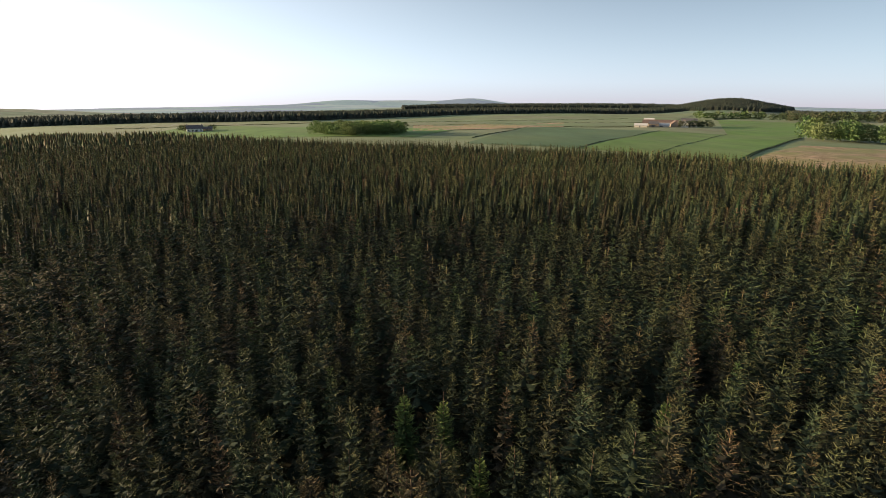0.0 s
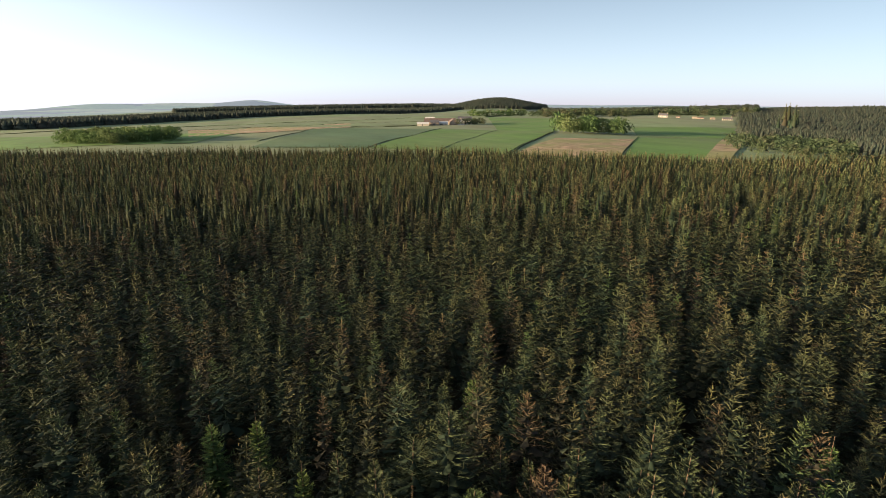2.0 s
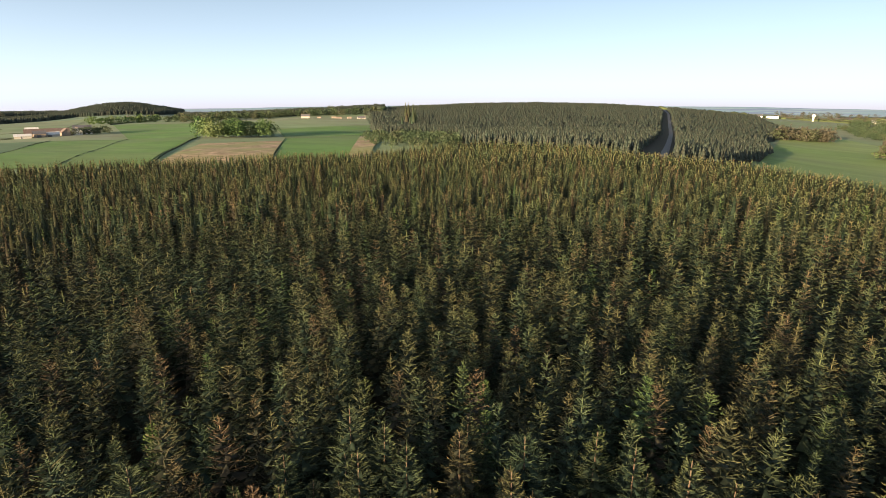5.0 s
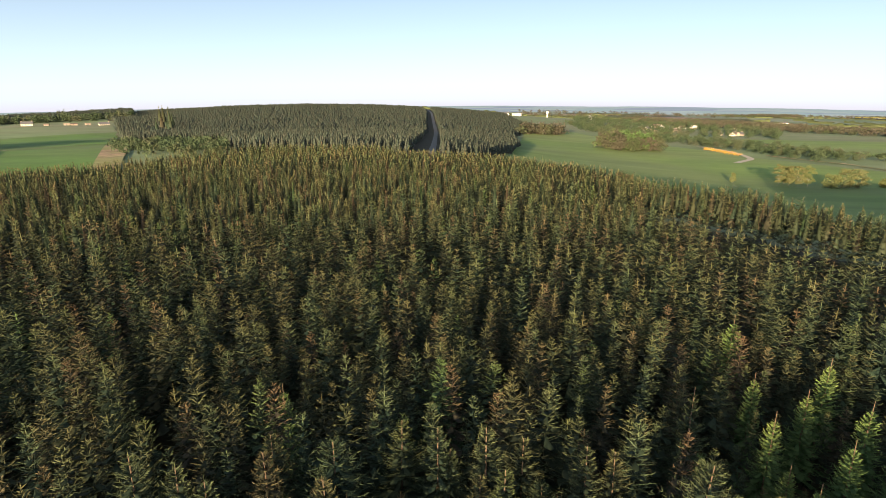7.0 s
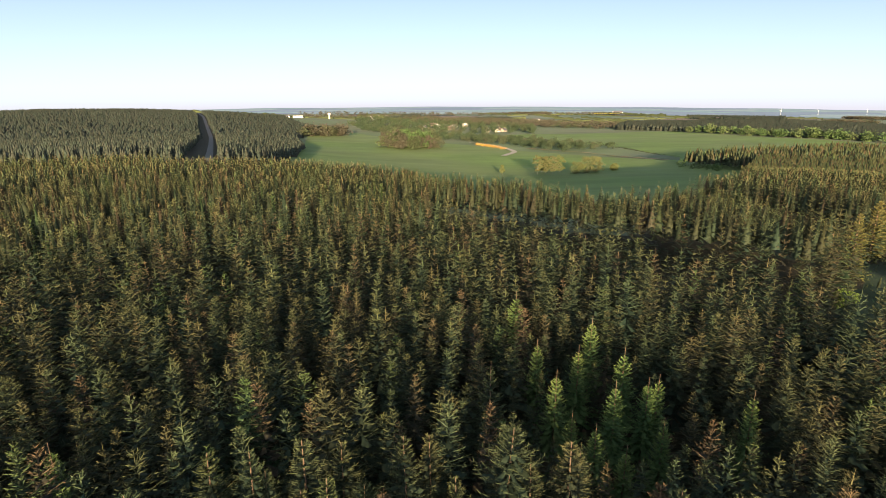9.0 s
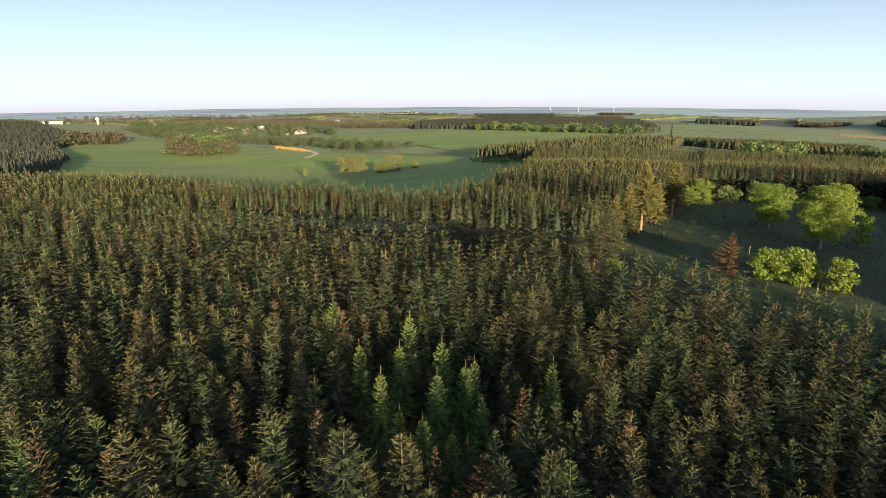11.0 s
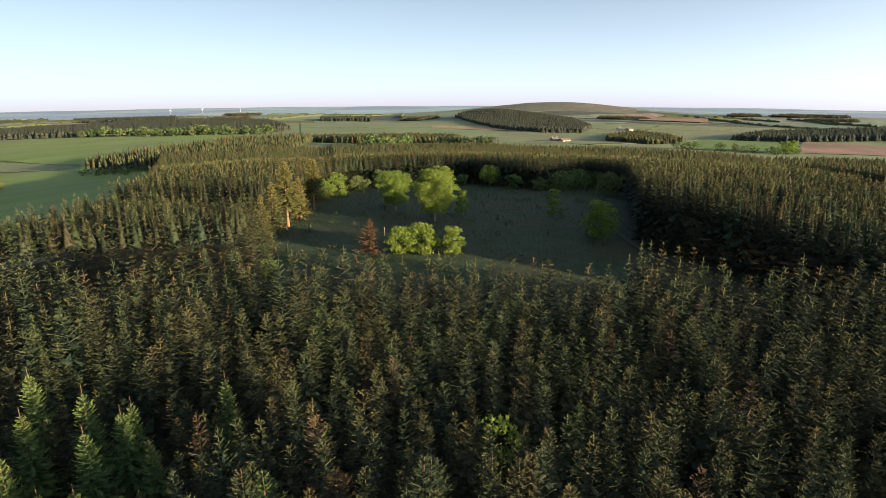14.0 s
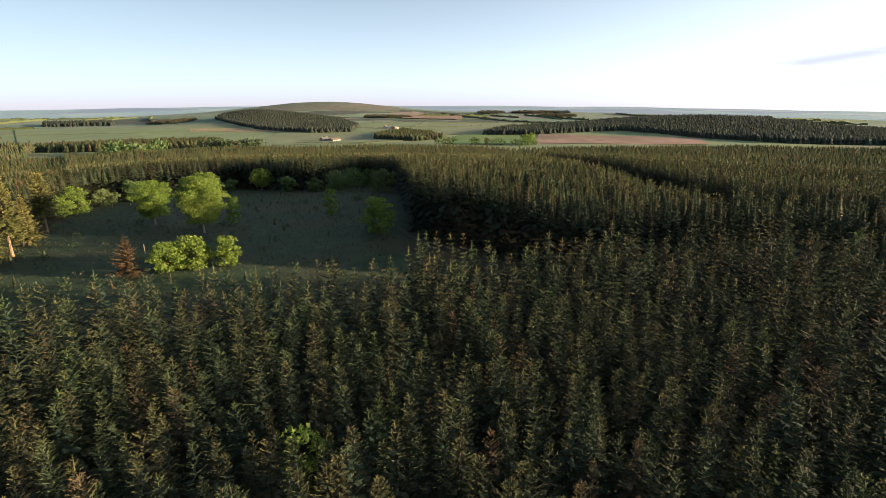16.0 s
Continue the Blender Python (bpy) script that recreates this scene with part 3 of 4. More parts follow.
for q in FREE:
    keep &= np.hypot(px - q[0], py - q[1]) > 1.15
# unseen gap added below the drone, to let the evening sun reach the near spruces
along, beside = px * 0.9925 - py * 0.1219, -px * 0.1219 - py * 0.9925
keep &= ~((along > -15) & (along < 12.5) & (beside > -4) & (beside < 11))
# small gaps where trees have failed
gg = np.random.default_rng(17)
for az_, r_, w_ in zip(gg.uniform(-46, 226, 130), 260 * np.sqrt(gg.uniform(0.016, 1, 130)), gg.uniform(1.6, 3.6, 130)):
    keep &= np.hypot(px - r_ * math.sin(radians(az_)), py - r_ * math.cos(radians(az_))) > w_
px, py = px[keep], py[keep]
pr, paz = np.hypot(px, py), np.degrees(np.arctan2(px, py))
paz = np.where(paz < -90, paz + 360, paz)
seen = (paz > -46) & (paz < 226)
size = tree_heights(px, py, 6)
size = np.where(pr > 120, 0.92 + (size - 0.92) * 0.42, size)
size = np.where((pr > 42) & (pr < 63) & (paz > 137) & (paz < 185), size * 1.07, size)
# the rows beside the rides are made lower so the shaded far side shows
size = np.where((pr < np.interp(paz, RIDE_AZ, RIDE_IN) + 1) & (pr > np.interp(paz, RIDE_AZ, RIDE_IN) - 8) & (paz > 93) & (paz < 137), size * 0.92, size)
size = np.where((off_line(px, py, RIDE_SOUTH) < 12) & (pr < np.interp(paz, [188, 193, 195.7, 198.9, 202, 207, 212, 218, 232], [300, 222, 190, 161, 137, 117, 115, 117, 122])) & (paz > 188), size * 0.85, size)
size = np.where((off_line(px, py, RIDE_BACK) < 9) & (pr < np.interp(paz, [123, 126, 129.6, 134.5, 139], [139, 127, 120, 110, 104])) & (paz > 121) & (paz < 141), size * 0.86, size)
# older, taller blocks beyond the clearing and the track
size = np.where((pr > np.interp(paz, RIDE_AZ, RIDE_OUT) - 1) & (paz > 145) & (paz < 226), size * 1.12, size)
for q in FREE:
    size = size * (1 - 0.16 * np.exp(-(((px - q[0]) ** 2 + (py - q[1]) ** 2) / 3.5 ** 2)))
NEAR = 23.0


def make_spruce(i):
    thing = new("spruce_tree")
    V, F, T = SHAPES_NEAR[i]
    crown = new("crown", array_mesh("crown", V, F, SPRUCE, {"tip": T, "tree": np.zeros(len(V))}))
    crown.parent = thing
    bm = bmesh.new()
    g = np.random.default_rng(i)
    tube(bm, [(0, 0, -0.3), (0.03, 0.02, 3), (0, 0.03, 7), (0, 0, 10.8)], [0.15, 0.11, 0.06, 0.015], 6)
    part("trunk", bm, BARK, thing)
    return tagged(thing, "young Sitka spruce with brown-tipped green shoots", "spruce tree", "plantation spruces")


models = [make_spruce(i) for i in range(len(SHAPES_NEAR))]
g0 = np.random.default_rng(9)
near_ids = np.where(seen & (pr > 11) & (pr < NEAR))[0]
for c, i in enumerate(near_ids):
    k = g0.integers(0, len(models))
    m = pose(px[i], py[i], float(height(px[i], py[i])), g0.normal(0, 1.2), g0.normal(0, 1.2), g0.uniform(0, 360)) @ Matrix.Diagonal((size[i] * g0.uniform(0.9, 1.15), size[i] * g0.uniform(0.9, 1.15), size[i], 1))
    if c < len(models):
        models[c].matrix_basis = m
    else:
        copy_thing(models[k], m)

# trees on the open margins keep their boughs down to the ground
margin = (pr > 52) & (pr < 300) & seen
margin &= ~(planted(px + 3.5, py) & planted(px - 3.5, py) & planted(px, py + 3.5) & planted(px, py - 3.5))
low_boughs = margin & (paz < 148) & (pr > 70)
bare_foot = margin & ~low_boughs
grove("spruce_plantation_margin", SHAPES_MARGIN, px[low_boughs], py[low_boughs], size[low_boughs], SPRUCE, "spruces along the open margins, boughed to the ground", "spruce plantation", 12)
# dark boughs down to the ground paint the shaded face of the stands
grove("spruce_plantation_ride_edge", SHAPES_EDGE, px[bare_foot], py[bare_foot], size[bare_foot], SPRUCE, "spruces along the rides with lower boughs coloured dark for shade", "spruce plantation", 13)
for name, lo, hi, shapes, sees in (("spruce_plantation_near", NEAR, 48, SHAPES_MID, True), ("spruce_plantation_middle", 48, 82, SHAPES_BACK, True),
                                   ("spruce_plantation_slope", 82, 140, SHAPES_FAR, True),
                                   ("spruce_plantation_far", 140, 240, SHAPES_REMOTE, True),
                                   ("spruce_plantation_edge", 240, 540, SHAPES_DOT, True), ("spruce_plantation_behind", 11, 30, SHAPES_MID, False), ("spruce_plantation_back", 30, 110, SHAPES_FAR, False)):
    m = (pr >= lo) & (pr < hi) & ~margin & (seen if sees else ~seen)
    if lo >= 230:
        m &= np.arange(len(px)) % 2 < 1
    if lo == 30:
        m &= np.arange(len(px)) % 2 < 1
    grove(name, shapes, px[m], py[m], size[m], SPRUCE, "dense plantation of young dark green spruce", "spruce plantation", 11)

# ---------------------------------------------------------------- larches among the spruce
def larch_shape(seed):
    V, F, T = spruce_shape(seed, 8.8, 20, 7, 7, 3.4, 0.9, 1.95, 0, 64, 6)
    return V, F, T


def make_conifer(name, V, F, T, mat, tall, label, category, group="", girth=0.14, bark=None):
    thing = new(name)
    crown = new("crown", array_mesh("crown", V, F, mat, {"tip": T, "tree": np.zeros(len(V))}))
    crown.parent = thing
    bm = bmesh.new()
    tube(bm, [(0, 0, -0.3), (0.04, 0.02, tall * 0.3), (0.0, 0.04, tall * 0.65), (0, 0, tall * 0.98)], [girth, girth * 0.75, girth * 0.4, 0.015], 8)
    part("trunk", bm, bark or BARK, thing)
    return tagged(thing, label, category, group)


def at(thing, az, r, turn=0.0, size_=1.0, wide=1.0):
    x, y = P(az, r)
    thing.matrix_basis = pose(x, y, float(height(x, y)), 0, 0, turn) @ Matrix.Diagonal((size_ * wide, size_ * wide, size_, 1))
    return thing


larch_model = None
for i, (az, r, k) in enumerate(LARCHES):
    if larch_model is None:
        V, F, T = larch_shape(3)
        larch_model = make_conifer("larch_tree", V, F, T, LARCH, 9.5, "young larch in bright fresh green needle", "larch tree", "larches among the spruce")
        at(larch_model, az, r, 0, k)
    else:
        c = copy_thing(larch_model, Matrix())
        at(c, az, r, i * 67, k, 0.9 + 0.05 * (i % 4))
# one broad, heavily branched spruce and a brown one
V, F, T = spruce_shape(111, 11.4, 18, 7, 10, 3.0, 1.0, 2.0, 0.25, 40, 0)
at(make_conifer("spruce_tree", V, F, T, SPRUCE, 12.0, "broad spruce with drooping layered boughs", "spruce tree", "plantation spruces"), 105.4, 29.1)


# ---------------------------------------------------------------- broadleaves
def leaf_crown(seed, tall, wide, clumps, leaves, leaf, low=0.25, flat=0.42, vase=0.0):
    """A crown of small leaf sprays lying in flat uneven tiers; vase: how far it widens upwards."""
    g = np.random.default_rng(seed)
    ctr = []
    for i in range(clumps):
        a, f = 2.4 * i + g.uniform(-0.5, 0.5), (i + g.uniform(0, 1)) / clumps
        z = low + (1 - low) * (0.06 + 0.86 * f)
        rim = (1 - vase) * math.sin(math.pi * min(max(f * 0.86 + 0.1, 0.08), 0.94)) ** 0.55 + vase * (0.28 + 0.95 * f - 0.55 * max(f - 0.62, 0) / 0.38)
        rr = wide / 2 * rim * math.sqrt(g.uniform(0.1, 0.85))
        ctr.append((rr * math.cos(a), rr * math.sin(a), z * tall, g.uniform(0.6, 1.25) * wide * 0.74 / clumps ** 0.36))
    ctr = np.array(ctr)
    k = g.integers(0, clumps, leaves)
    d = g.normal(0, 1, (leaves, 3))
    d /= np.linalg.norm(d, axis=1, keepdims=True)
    d[:, 2] *= flat
    d[:, 2] -= 0.25 * (d[:, 0] ** 2 + d[:, 1] ** 2) * g.uniform(0, 1, leaves)
    c = ctr[k, :3] + d * (ctr[k, 3] * g.uniform(0.05, 1.1, leaves) ** 0.5)[:, None]
    u = g.normal(0, 1, (leaves, 3))
    u /= np.linalg.norm(u, axis=1, keepdims=True) + 1e-9
    v = np.cross(u, g.normal(0, 1, (leaves, 3)))
    v /= np.linalg.norm(v, axis=1, keepdims=True) + 1e-9
    s = leaf * g.uniform(0.6, 1.3, leaves)[:, None]
    V = np.stack((c - u * s, c - v * s * 0.55, c + u * s, c + v * s * 0.55), 1).reshape(-1, 3)
    q = np.arange(leaves)[:, None] * 4
    F = np.concatenate((q + np.array((0, 1, 2)), q + np.array((0, 2, 3))), 1).reshape(-1, 3)
    return V, F, np.repeat(np.clip(c[:, 2] / tall, 0, 1), 4), ctr


def make_broadleaf(name, seed, tall, wide, leaves, leaf, mat, bark, label, category, group="", clumps=26, low=0.25, girth=0.3, stems=1, vase=0.0):
    thing = new(name)
    V, F, T, ctr = leaf_crown(seed, tall, wide, clumps, leaves, leaf, low, vase=vase)
    crown = new("crown", array_mesh("crown", V, F, mat, {"tip": T, "tree": np.zeros(len(V))}))
    crown.parent = thing
    g = np.random.default_rng(seed + 500)
    for s in range(stems):
        a = 6.283 * s / stems + seed
        o = 0.0 if stems == 1 else wide * 0.12
        bm = bmesh.new()
        foot = Vector((o * math.cos(a), o * math.sin(a), -0.3))
        fork = Vector((o * 1.6 * math.cos(a), o * 1.6 * math.sin(a), tall * (low + 0.1)))
        tube(bm, [foot, (foot + fork) / 2 + Vector((0.05, 0.03, 0)), fork, fork + Vector((0.1, 0, tall * 0.3))], [girth, girth * 0.8, girth * 0.65, girth * 0.2], 8)
        part("trunk", bm, bark, thing)
    for i in range(min(clumps, 9)):
        bm = bmesh.new()
        a, e = Vector((0, 0, tall * (low + 0.02 + 0.02 * i))), Vector(ctr[i, :3])
        tube(bm, [a, a.lerp(e, 0.5) + Vector((0, 0, 0.15 * tall * 0.3)), e], [girth * 0.4, girth * 0.25, girth * 0.08], 5)
        part("limb", bm, bark, thing)
    return tagged(thing, label, category, group)


beech = [
    (155.2, 120, 12.6, 10.2, 26000, 0.15, 41), (151.1, 138, 10.4, 9.0, 20000, 0.16, 42), (160.9, 203, 7.6, 9.0, 6000, 0.26, 43),
]
for az, r, tall, wide, n, leaf, seed in beech:
    at(make_broadleaf("beech_tree", seed, tall, wide, n, leaf, BEECH, PALEBARK, "beech tree in fresh yellow-green leaf standing in the clearing", "beech tree", "beeches in the clearing", clumps=60, low=0.16, girth=0.3, vase=0.55), az, r)
shrubs = [
    (151.6, 92, 4.9, 4.8, 4200, 44), (153.9, 93, 5.2, 6.0, 5000, 45), (157.0, 92, 5.0, 4.0, 3200, 46), (172.3, 106, 8.0, 5.6, 5000, 47), (167.5, 128, 6.8, 3.2, 1800, 48),
    (145.2, 172, 7.6, 6.8, 3200, 51), (144.0, 165, 6.0, 5.0, 1800, 52), (137.6, 84, 2.4, 3.0, 900, 53), (158.0, 126, 7.0, 3.6, 1600, 54),
]
for az, r, tall, wide, n, seed in shrubs:
    at(make_broadleaf("young_beech", seed, tall, wide, n, 0.19, BEECH, BARK, "bushy young beech in bright spring leaf", "young tree", "young trees in the clearing", clumps=22, low=0.04, girth=0.12), az, r)
for i, (az, r, tall, wide) in enumerate([(168.2, 186, 5.4, 7.5), (173.0, 176, 6.2, 8.0), (169.8, 196, 6.0, 8.0), (163.5, 192, 4.4, 5), (158, 206, 3.5, 4), (152, 200, 3.5, 4), (149.5, 196, 5.5, 4), (150.8, 200, 4, 4), (166, 186, 4, 4), (147.4, 188, 4, 5), (155, 208, 3.4, 4), (171.4, 205, 5, 7)]):
    at(make_broadleaf("willow_bush", 70 + i, tall * 1.2, wide * 1.1, 2000, 0.3, MIDLEAF, BARK, "rounded green willow bush at the edge of the clearing", "bush", "bushes in the clearing", clumps=12, low=0.05, girth=0.1), az, r)
at(make_broadleaf("rowan_sapling", 90, 9.0, 2.6, 900, 0.16, BEECH, BARK, "slender young rowan in bright leaf among the spruce", "young tree", clumps=12, low=0.3, girth=0.08), 162.9, 28.8)

REDBARK = surface("flaky_bark", (0.16, 0.11, 0.07), (0.3, 0.2, 0.13), 4, 0.9, 0.6)
OLDSPRUCE = foliage("old_spruce_needles", [(0, (0.06, 0.07, 0.025)), (1, (0.075, 0.075, 0.03))], tip=[(0, (0.27, 0.25, 0.085)), (1, (0.31, 0.25, 0.09))], through_light=0.15)
# tall old spruces on the clearing's edge, with long bare lower trunks
for az, r, tall, wide, bare, seed in ((140.1, 119, 14.2, 1.9, 0.3, 121), (142.8, 143, 13.0, 1.9, 0.34, 122), (138.7, 113, 10.5, 1.6, 0.08, 123), (141.4, 129, 10.0, 1.6, 0.12, 124), (137.6, 100, 9.8, 1.5, 0.06, 125)):
    V, F, T = spruce_shape(seed, tall, 22, 8, 5, tall * bare, 4.0, wide * 1.6, 0.3, 36, 0)
    at(make_conifer("old_spruce", V, F, T, OLDSPRUCE, tall, "tall old spruce with a lit bare trunk beside the clearing", "spruce tree", "old spruces at the clearing", girth=0.3, bark=REDBARK), az, r)
V, F, T = spruce_shape(131, 6.2, 14, 7, 4, 0.6, 3.0, 4.4, 0, 26, 0)
BROWNSPRUCE = foliage("browned_needles", [(0, (0.085, 0.06, 0.036)), (1, (0.105, 0.07, 0.04))])
at(make_conifer("dying_spruce", V, F, T, BROWNSPRUCE, 6.8, "small dying spruce with rust-brown needles", "spruce tree"), 148.3, 92)

# white marker post in the clearing
bm = bmesh.new()
tube(bm, [(0, 0, -0.2), (0, 0, 1.7), (0, 0, 1.76)], [0.06, 0.06, 0.03], 8)
post = part("marker_post", bm, DYKE)
tagged(post, "weathered pale marker post standing in rough grass", "post")
at(post, 149.85, 106)


def tufts(name, corners, step, seed, tall, mat, label, category, blades=7, keep=1.0):
    """Tussocks of grass or bracken."""
    g = np.random.default_rng(seed)
    xs, ys = [c[0] for c in corners], [c[1] for c in corners]
    x, y = scatter(min(xs), max(xs), min(ys), max(ys), step, seed, jitter=0.5)
    m = inside(x, y, corners) & (g.uniform(0, 1, len(x)) < keep) & (off_line(x, y, TRACK) > 2.2)
    shapes = []
    for i in range(4):
        V, F = [], []
        for b in range(blades):
            a, l = g.uniform(0, 6.283), g.uniform(0.5, 1.0) * tall
            o, d = np.array((math.cos(a), math.sin(a), 0)), np.array((-math.sin(a), math.cos(a), 0))
            k = len(V)
            V += [o * 0.1 - d * 0.18 * tall, o * 0.1 + d * 0.18 * tall, o * l * 0.8 + np.array((0, 0, l))]
            F.append((k, k + 1, k + 2))
        V = np.array(V)
        shapes.append((V, np.array(F), np.clip(V[:, 2] / tall, 0, 1)))
    return grove(name, shapes, x[m], y[m], g.uniform(0.6, 1.4, m.sum()), mat, label, category, seed, 0.03)


# blades darkened like the ground, with the clearing's shade in the colour
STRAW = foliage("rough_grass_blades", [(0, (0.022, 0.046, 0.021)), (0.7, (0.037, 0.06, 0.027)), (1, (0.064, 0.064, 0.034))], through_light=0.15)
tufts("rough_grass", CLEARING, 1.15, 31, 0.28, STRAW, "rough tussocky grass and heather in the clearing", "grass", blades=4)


# ---------------------------------------------------------------- woods beyond
def wood(name, corners, step, shapes, k, mat, label, seed, keep=1.0, category="wood", spare=None):
    g = np.random.default_rng(seed)
    xs, ys = [c[0] for c in corners], [c[1] for c in corners]
    cx, cy = (min(xs) + max(xs)) / 2, (min(ys) + max(ys)) / 2
    w = max(max(xs) - min(xs), max(ys) - min(ys)) / 2
    x, y = scatter(-w, w, -w, w, step, seed, jitter=0.45)
    x, y = x + cx, y + cy
    m = inside(x, y, corners) & (g.uniform(0, 1, len(x)) < keep)
    if spare is not None:
        m &= spare(x, y)
    x, y = x[m], y[m]
    return grove(name, shapes, x, y, k * g.normal(1, 0.12, len(x)).clip(0.7, 1.35), mat, label, category, seed)


def bushy(seed, tall, wide, clumps, leaves, leaf, low=0.1):
    V, F, T, _ = leaf_crown(seed, tall, wide, clumps, leaves, leaf, low)
    return V, F, T


BUSH_NEAR = [bushy(200 + i, 9.0, 9.0, 14, 480, 0.55) for i in range(4)]
BUSH_FAR = [bushy(210 + i, 9.0, 9.5, 9, 130, 0.95) for i in range(4)]
BUSH_DOT = [bushy(220 + i, 9.0, 11, 6, 50, 1.3) for i in range(4)]
WIDE_DOT = [cone_shape(90 + i, 8.8, 0.8, 3.8, 2) for i in range(6)]
DUSKWOOD = foliage("bare_brown_twigs", [(0, (0.065, 0.065, 0.045)), (0.6, (0.08, 0.07, 0.055)), (1, (0.055, 0.075, 0.035))])

clear_road = lambda x, y: off_line(x, y, ROAD) > 7.5
wood("hill_forest_front", HILLWOOD, 2.8, SHAPES_DOT, 0.62, HAZESPRUCE, "conifer forest covering the low hill beside the road", 301, category="forest",
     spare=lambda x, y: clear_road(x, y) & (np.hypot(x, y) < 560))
wood("hill_forest_back", HILLWOOD, 4.8, WIDE_DOT, 0.7, HAZESPRUCE, "conifer forest reaching over the hill's crest", 302, category="forest",
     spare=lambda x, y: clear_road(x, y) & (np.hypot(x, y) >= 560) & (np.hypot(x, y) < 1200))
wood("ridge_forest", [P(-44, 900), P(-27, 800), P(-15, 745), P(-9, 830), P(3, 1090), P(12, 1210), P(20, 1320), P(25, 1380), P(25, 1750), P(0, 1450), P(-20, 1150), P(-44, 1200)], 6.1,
     WIDE_DOT, 1.13, HAZESPRUCE, "dark conifer forest along the northern ridge", 303, category="forest")
wood("ridge_top_forest", [P(-4, 1950), P(0, 1930), P(25, 1950), P(25, 2080), P(0, 2080), P(-4, 2040)], 5.6, WIDE_DOT, 1.18, HAZESPRUCE, "conifers along the far skyline", 304, category="forest")
wood("hilltop_wood", [P(21.5, 1400), P(24, 1330), P(29, 1330), P(31.5, 1400), P(31.5, 1580), P(21.5, 1580)], 3.9, WIDE_DOT, 1.04, HAZESPRUCE, "dark conifer wood on the rounded hilltop", 305)
wood("farm_tree_row", [P(24, 960), P(29.5, 1000), P(29.5, 1030), P(24, 990)], 13, BUSH_FAR, 1.3, MIDLEAF, "row of broadleaf trees behind the farm", 306)
wood("north_east_wood", [P(30, 930), P(36, 900), P(43, 960), P(50, 900), P(50, 1020), P(43, 1100), P(30, 1080)], 16, BUSH_FAR, 1.2, DARKLEAF, "mixed broadleaf wood beyond the fields", 307, keep=0.65)
wood("north_east_conifers", [P(31, 1120), P(50, 980), P(50, 1350), P(31, 1300)], 4.8, WIDE_DOT, 1.27, HAZESPRUCE, "conifer plantation behind the cottages", 308, category="forest")
wood("round_copse", [P(-13.2, 410), P(-10, 372), P(-4, 390), P(-3.8, 425), P(-8, 450), P(-12.5, 440)], 8, BUSH_NEAR, 0.95, MIDLEAF, "copse of round-headed broadleaf trees in a field", 309)
wood("field_copse", [P(32.6, 470), P(34, 430), P(38.2, 432), P(38.8, 460), P(36, 476)], 10.5, BUSH_NEAR, 1.4, MIDLEAF, "copse of tall broadleaf trees between the fields", 310)
wood("valley_scrub", [P(48, 380), P(49, 300), P(57, 262), P(58, 300), P(57, 440), P(49, 450)], 8, BUSH_FAR, 0.6, DARKLEAF, "willow scrub in the damp hollow", 311, keep=0.7)
wood("dark_pines", [P(51.6, 440), P(53.0, 440), P(53.2, 480), P(51.8, 480)], 6, SHAPES_REMOTE, 1.9, SPRUCE, "a few tall dark pines", 312)
wood("field_clump_north", [P(86.2, 660), P(90.2, 700), P(90.2, 740), P(86.5, 720)], 8, BUSH_FAR, 1.35, DUSKWOOD, "clump of brown-budded trees in the green field", 313)
wood("field_clump", [P(94, 530), P(96.5, 506), P(99.8, 542), P(99, 575), P(95, 575)], 10.5, BUSH_NEAR, 1.55, DUSKWOOD, "clump of tall trees in the green field", 314)
wood("field_clump_green", [P(94, 535), P(96.5, 512), P(99.8, 548), P(99, 570), P(95, 570)], 14, BUSH_NEAR, 1.75, MIDLEAF, "green trees within the clump", 315)
wood("scrub_belt", [P(98, 900), P(100.9, 756), P(108.5, 690), P(117.6, 560), P(112, 516), P(107, 590), P(103, 640), P(99, 690), P(92, 850), P(90.5, 1050)], 10.5, BUSH_FAR, 0.75, DARKLEAF, "belt of thorn scrub below the field", 316, keep=0.8)
wood("village_trees", [P(91, 1080), P(100, 800), P(110, 830), P(109, 1060), P(92, 1400)], 18, BUSH_FAR, 0.95, DARKLEAF, "garden trees between the houses", 317, keep=0.7)
wood("brown_wood", [P(97, 1180), P(109, 1060), P(117, 980), P(118, 1250), P(108, 1450), P(96, 1550)], 14, BUSH_DOT, 0.9, DUSKWOOD, "broad brown wood not yet in leaf", 318)
wood("knoll_wood", [P(117, 980), P(125, 912), P(137, 838), P(141, 900), P(139, 1350), P(118, 1350)], 4.6, WIDE_DOT, 0.96, HAZESPRUCE, "conifer wood on the knoll", 319, category="forest")
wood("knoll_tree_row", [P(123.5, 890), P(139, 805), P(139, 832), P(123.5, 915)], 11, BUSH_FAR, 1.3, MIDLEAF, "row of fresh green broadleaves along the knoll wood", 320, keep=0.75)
wood("southern_hill_wood", [P(157.3, 1400), P(158.9, 1250), P(161.5, 960), P(166, 840), P(169.8, 865), P(170.7, 1016), P(168.8, 1400), P(166, 1520), P(162, 1560), P(158, 1520)], 5.1, WIDE_DOT, 0.91, HAZESPRUCE, "dark conifer wood on the southern hill", 321, category="forest")
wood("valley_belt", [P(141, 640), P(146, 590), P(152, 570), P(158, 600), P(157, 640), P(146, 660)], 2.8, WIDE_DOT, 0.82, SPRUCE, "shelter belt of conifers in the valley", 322)
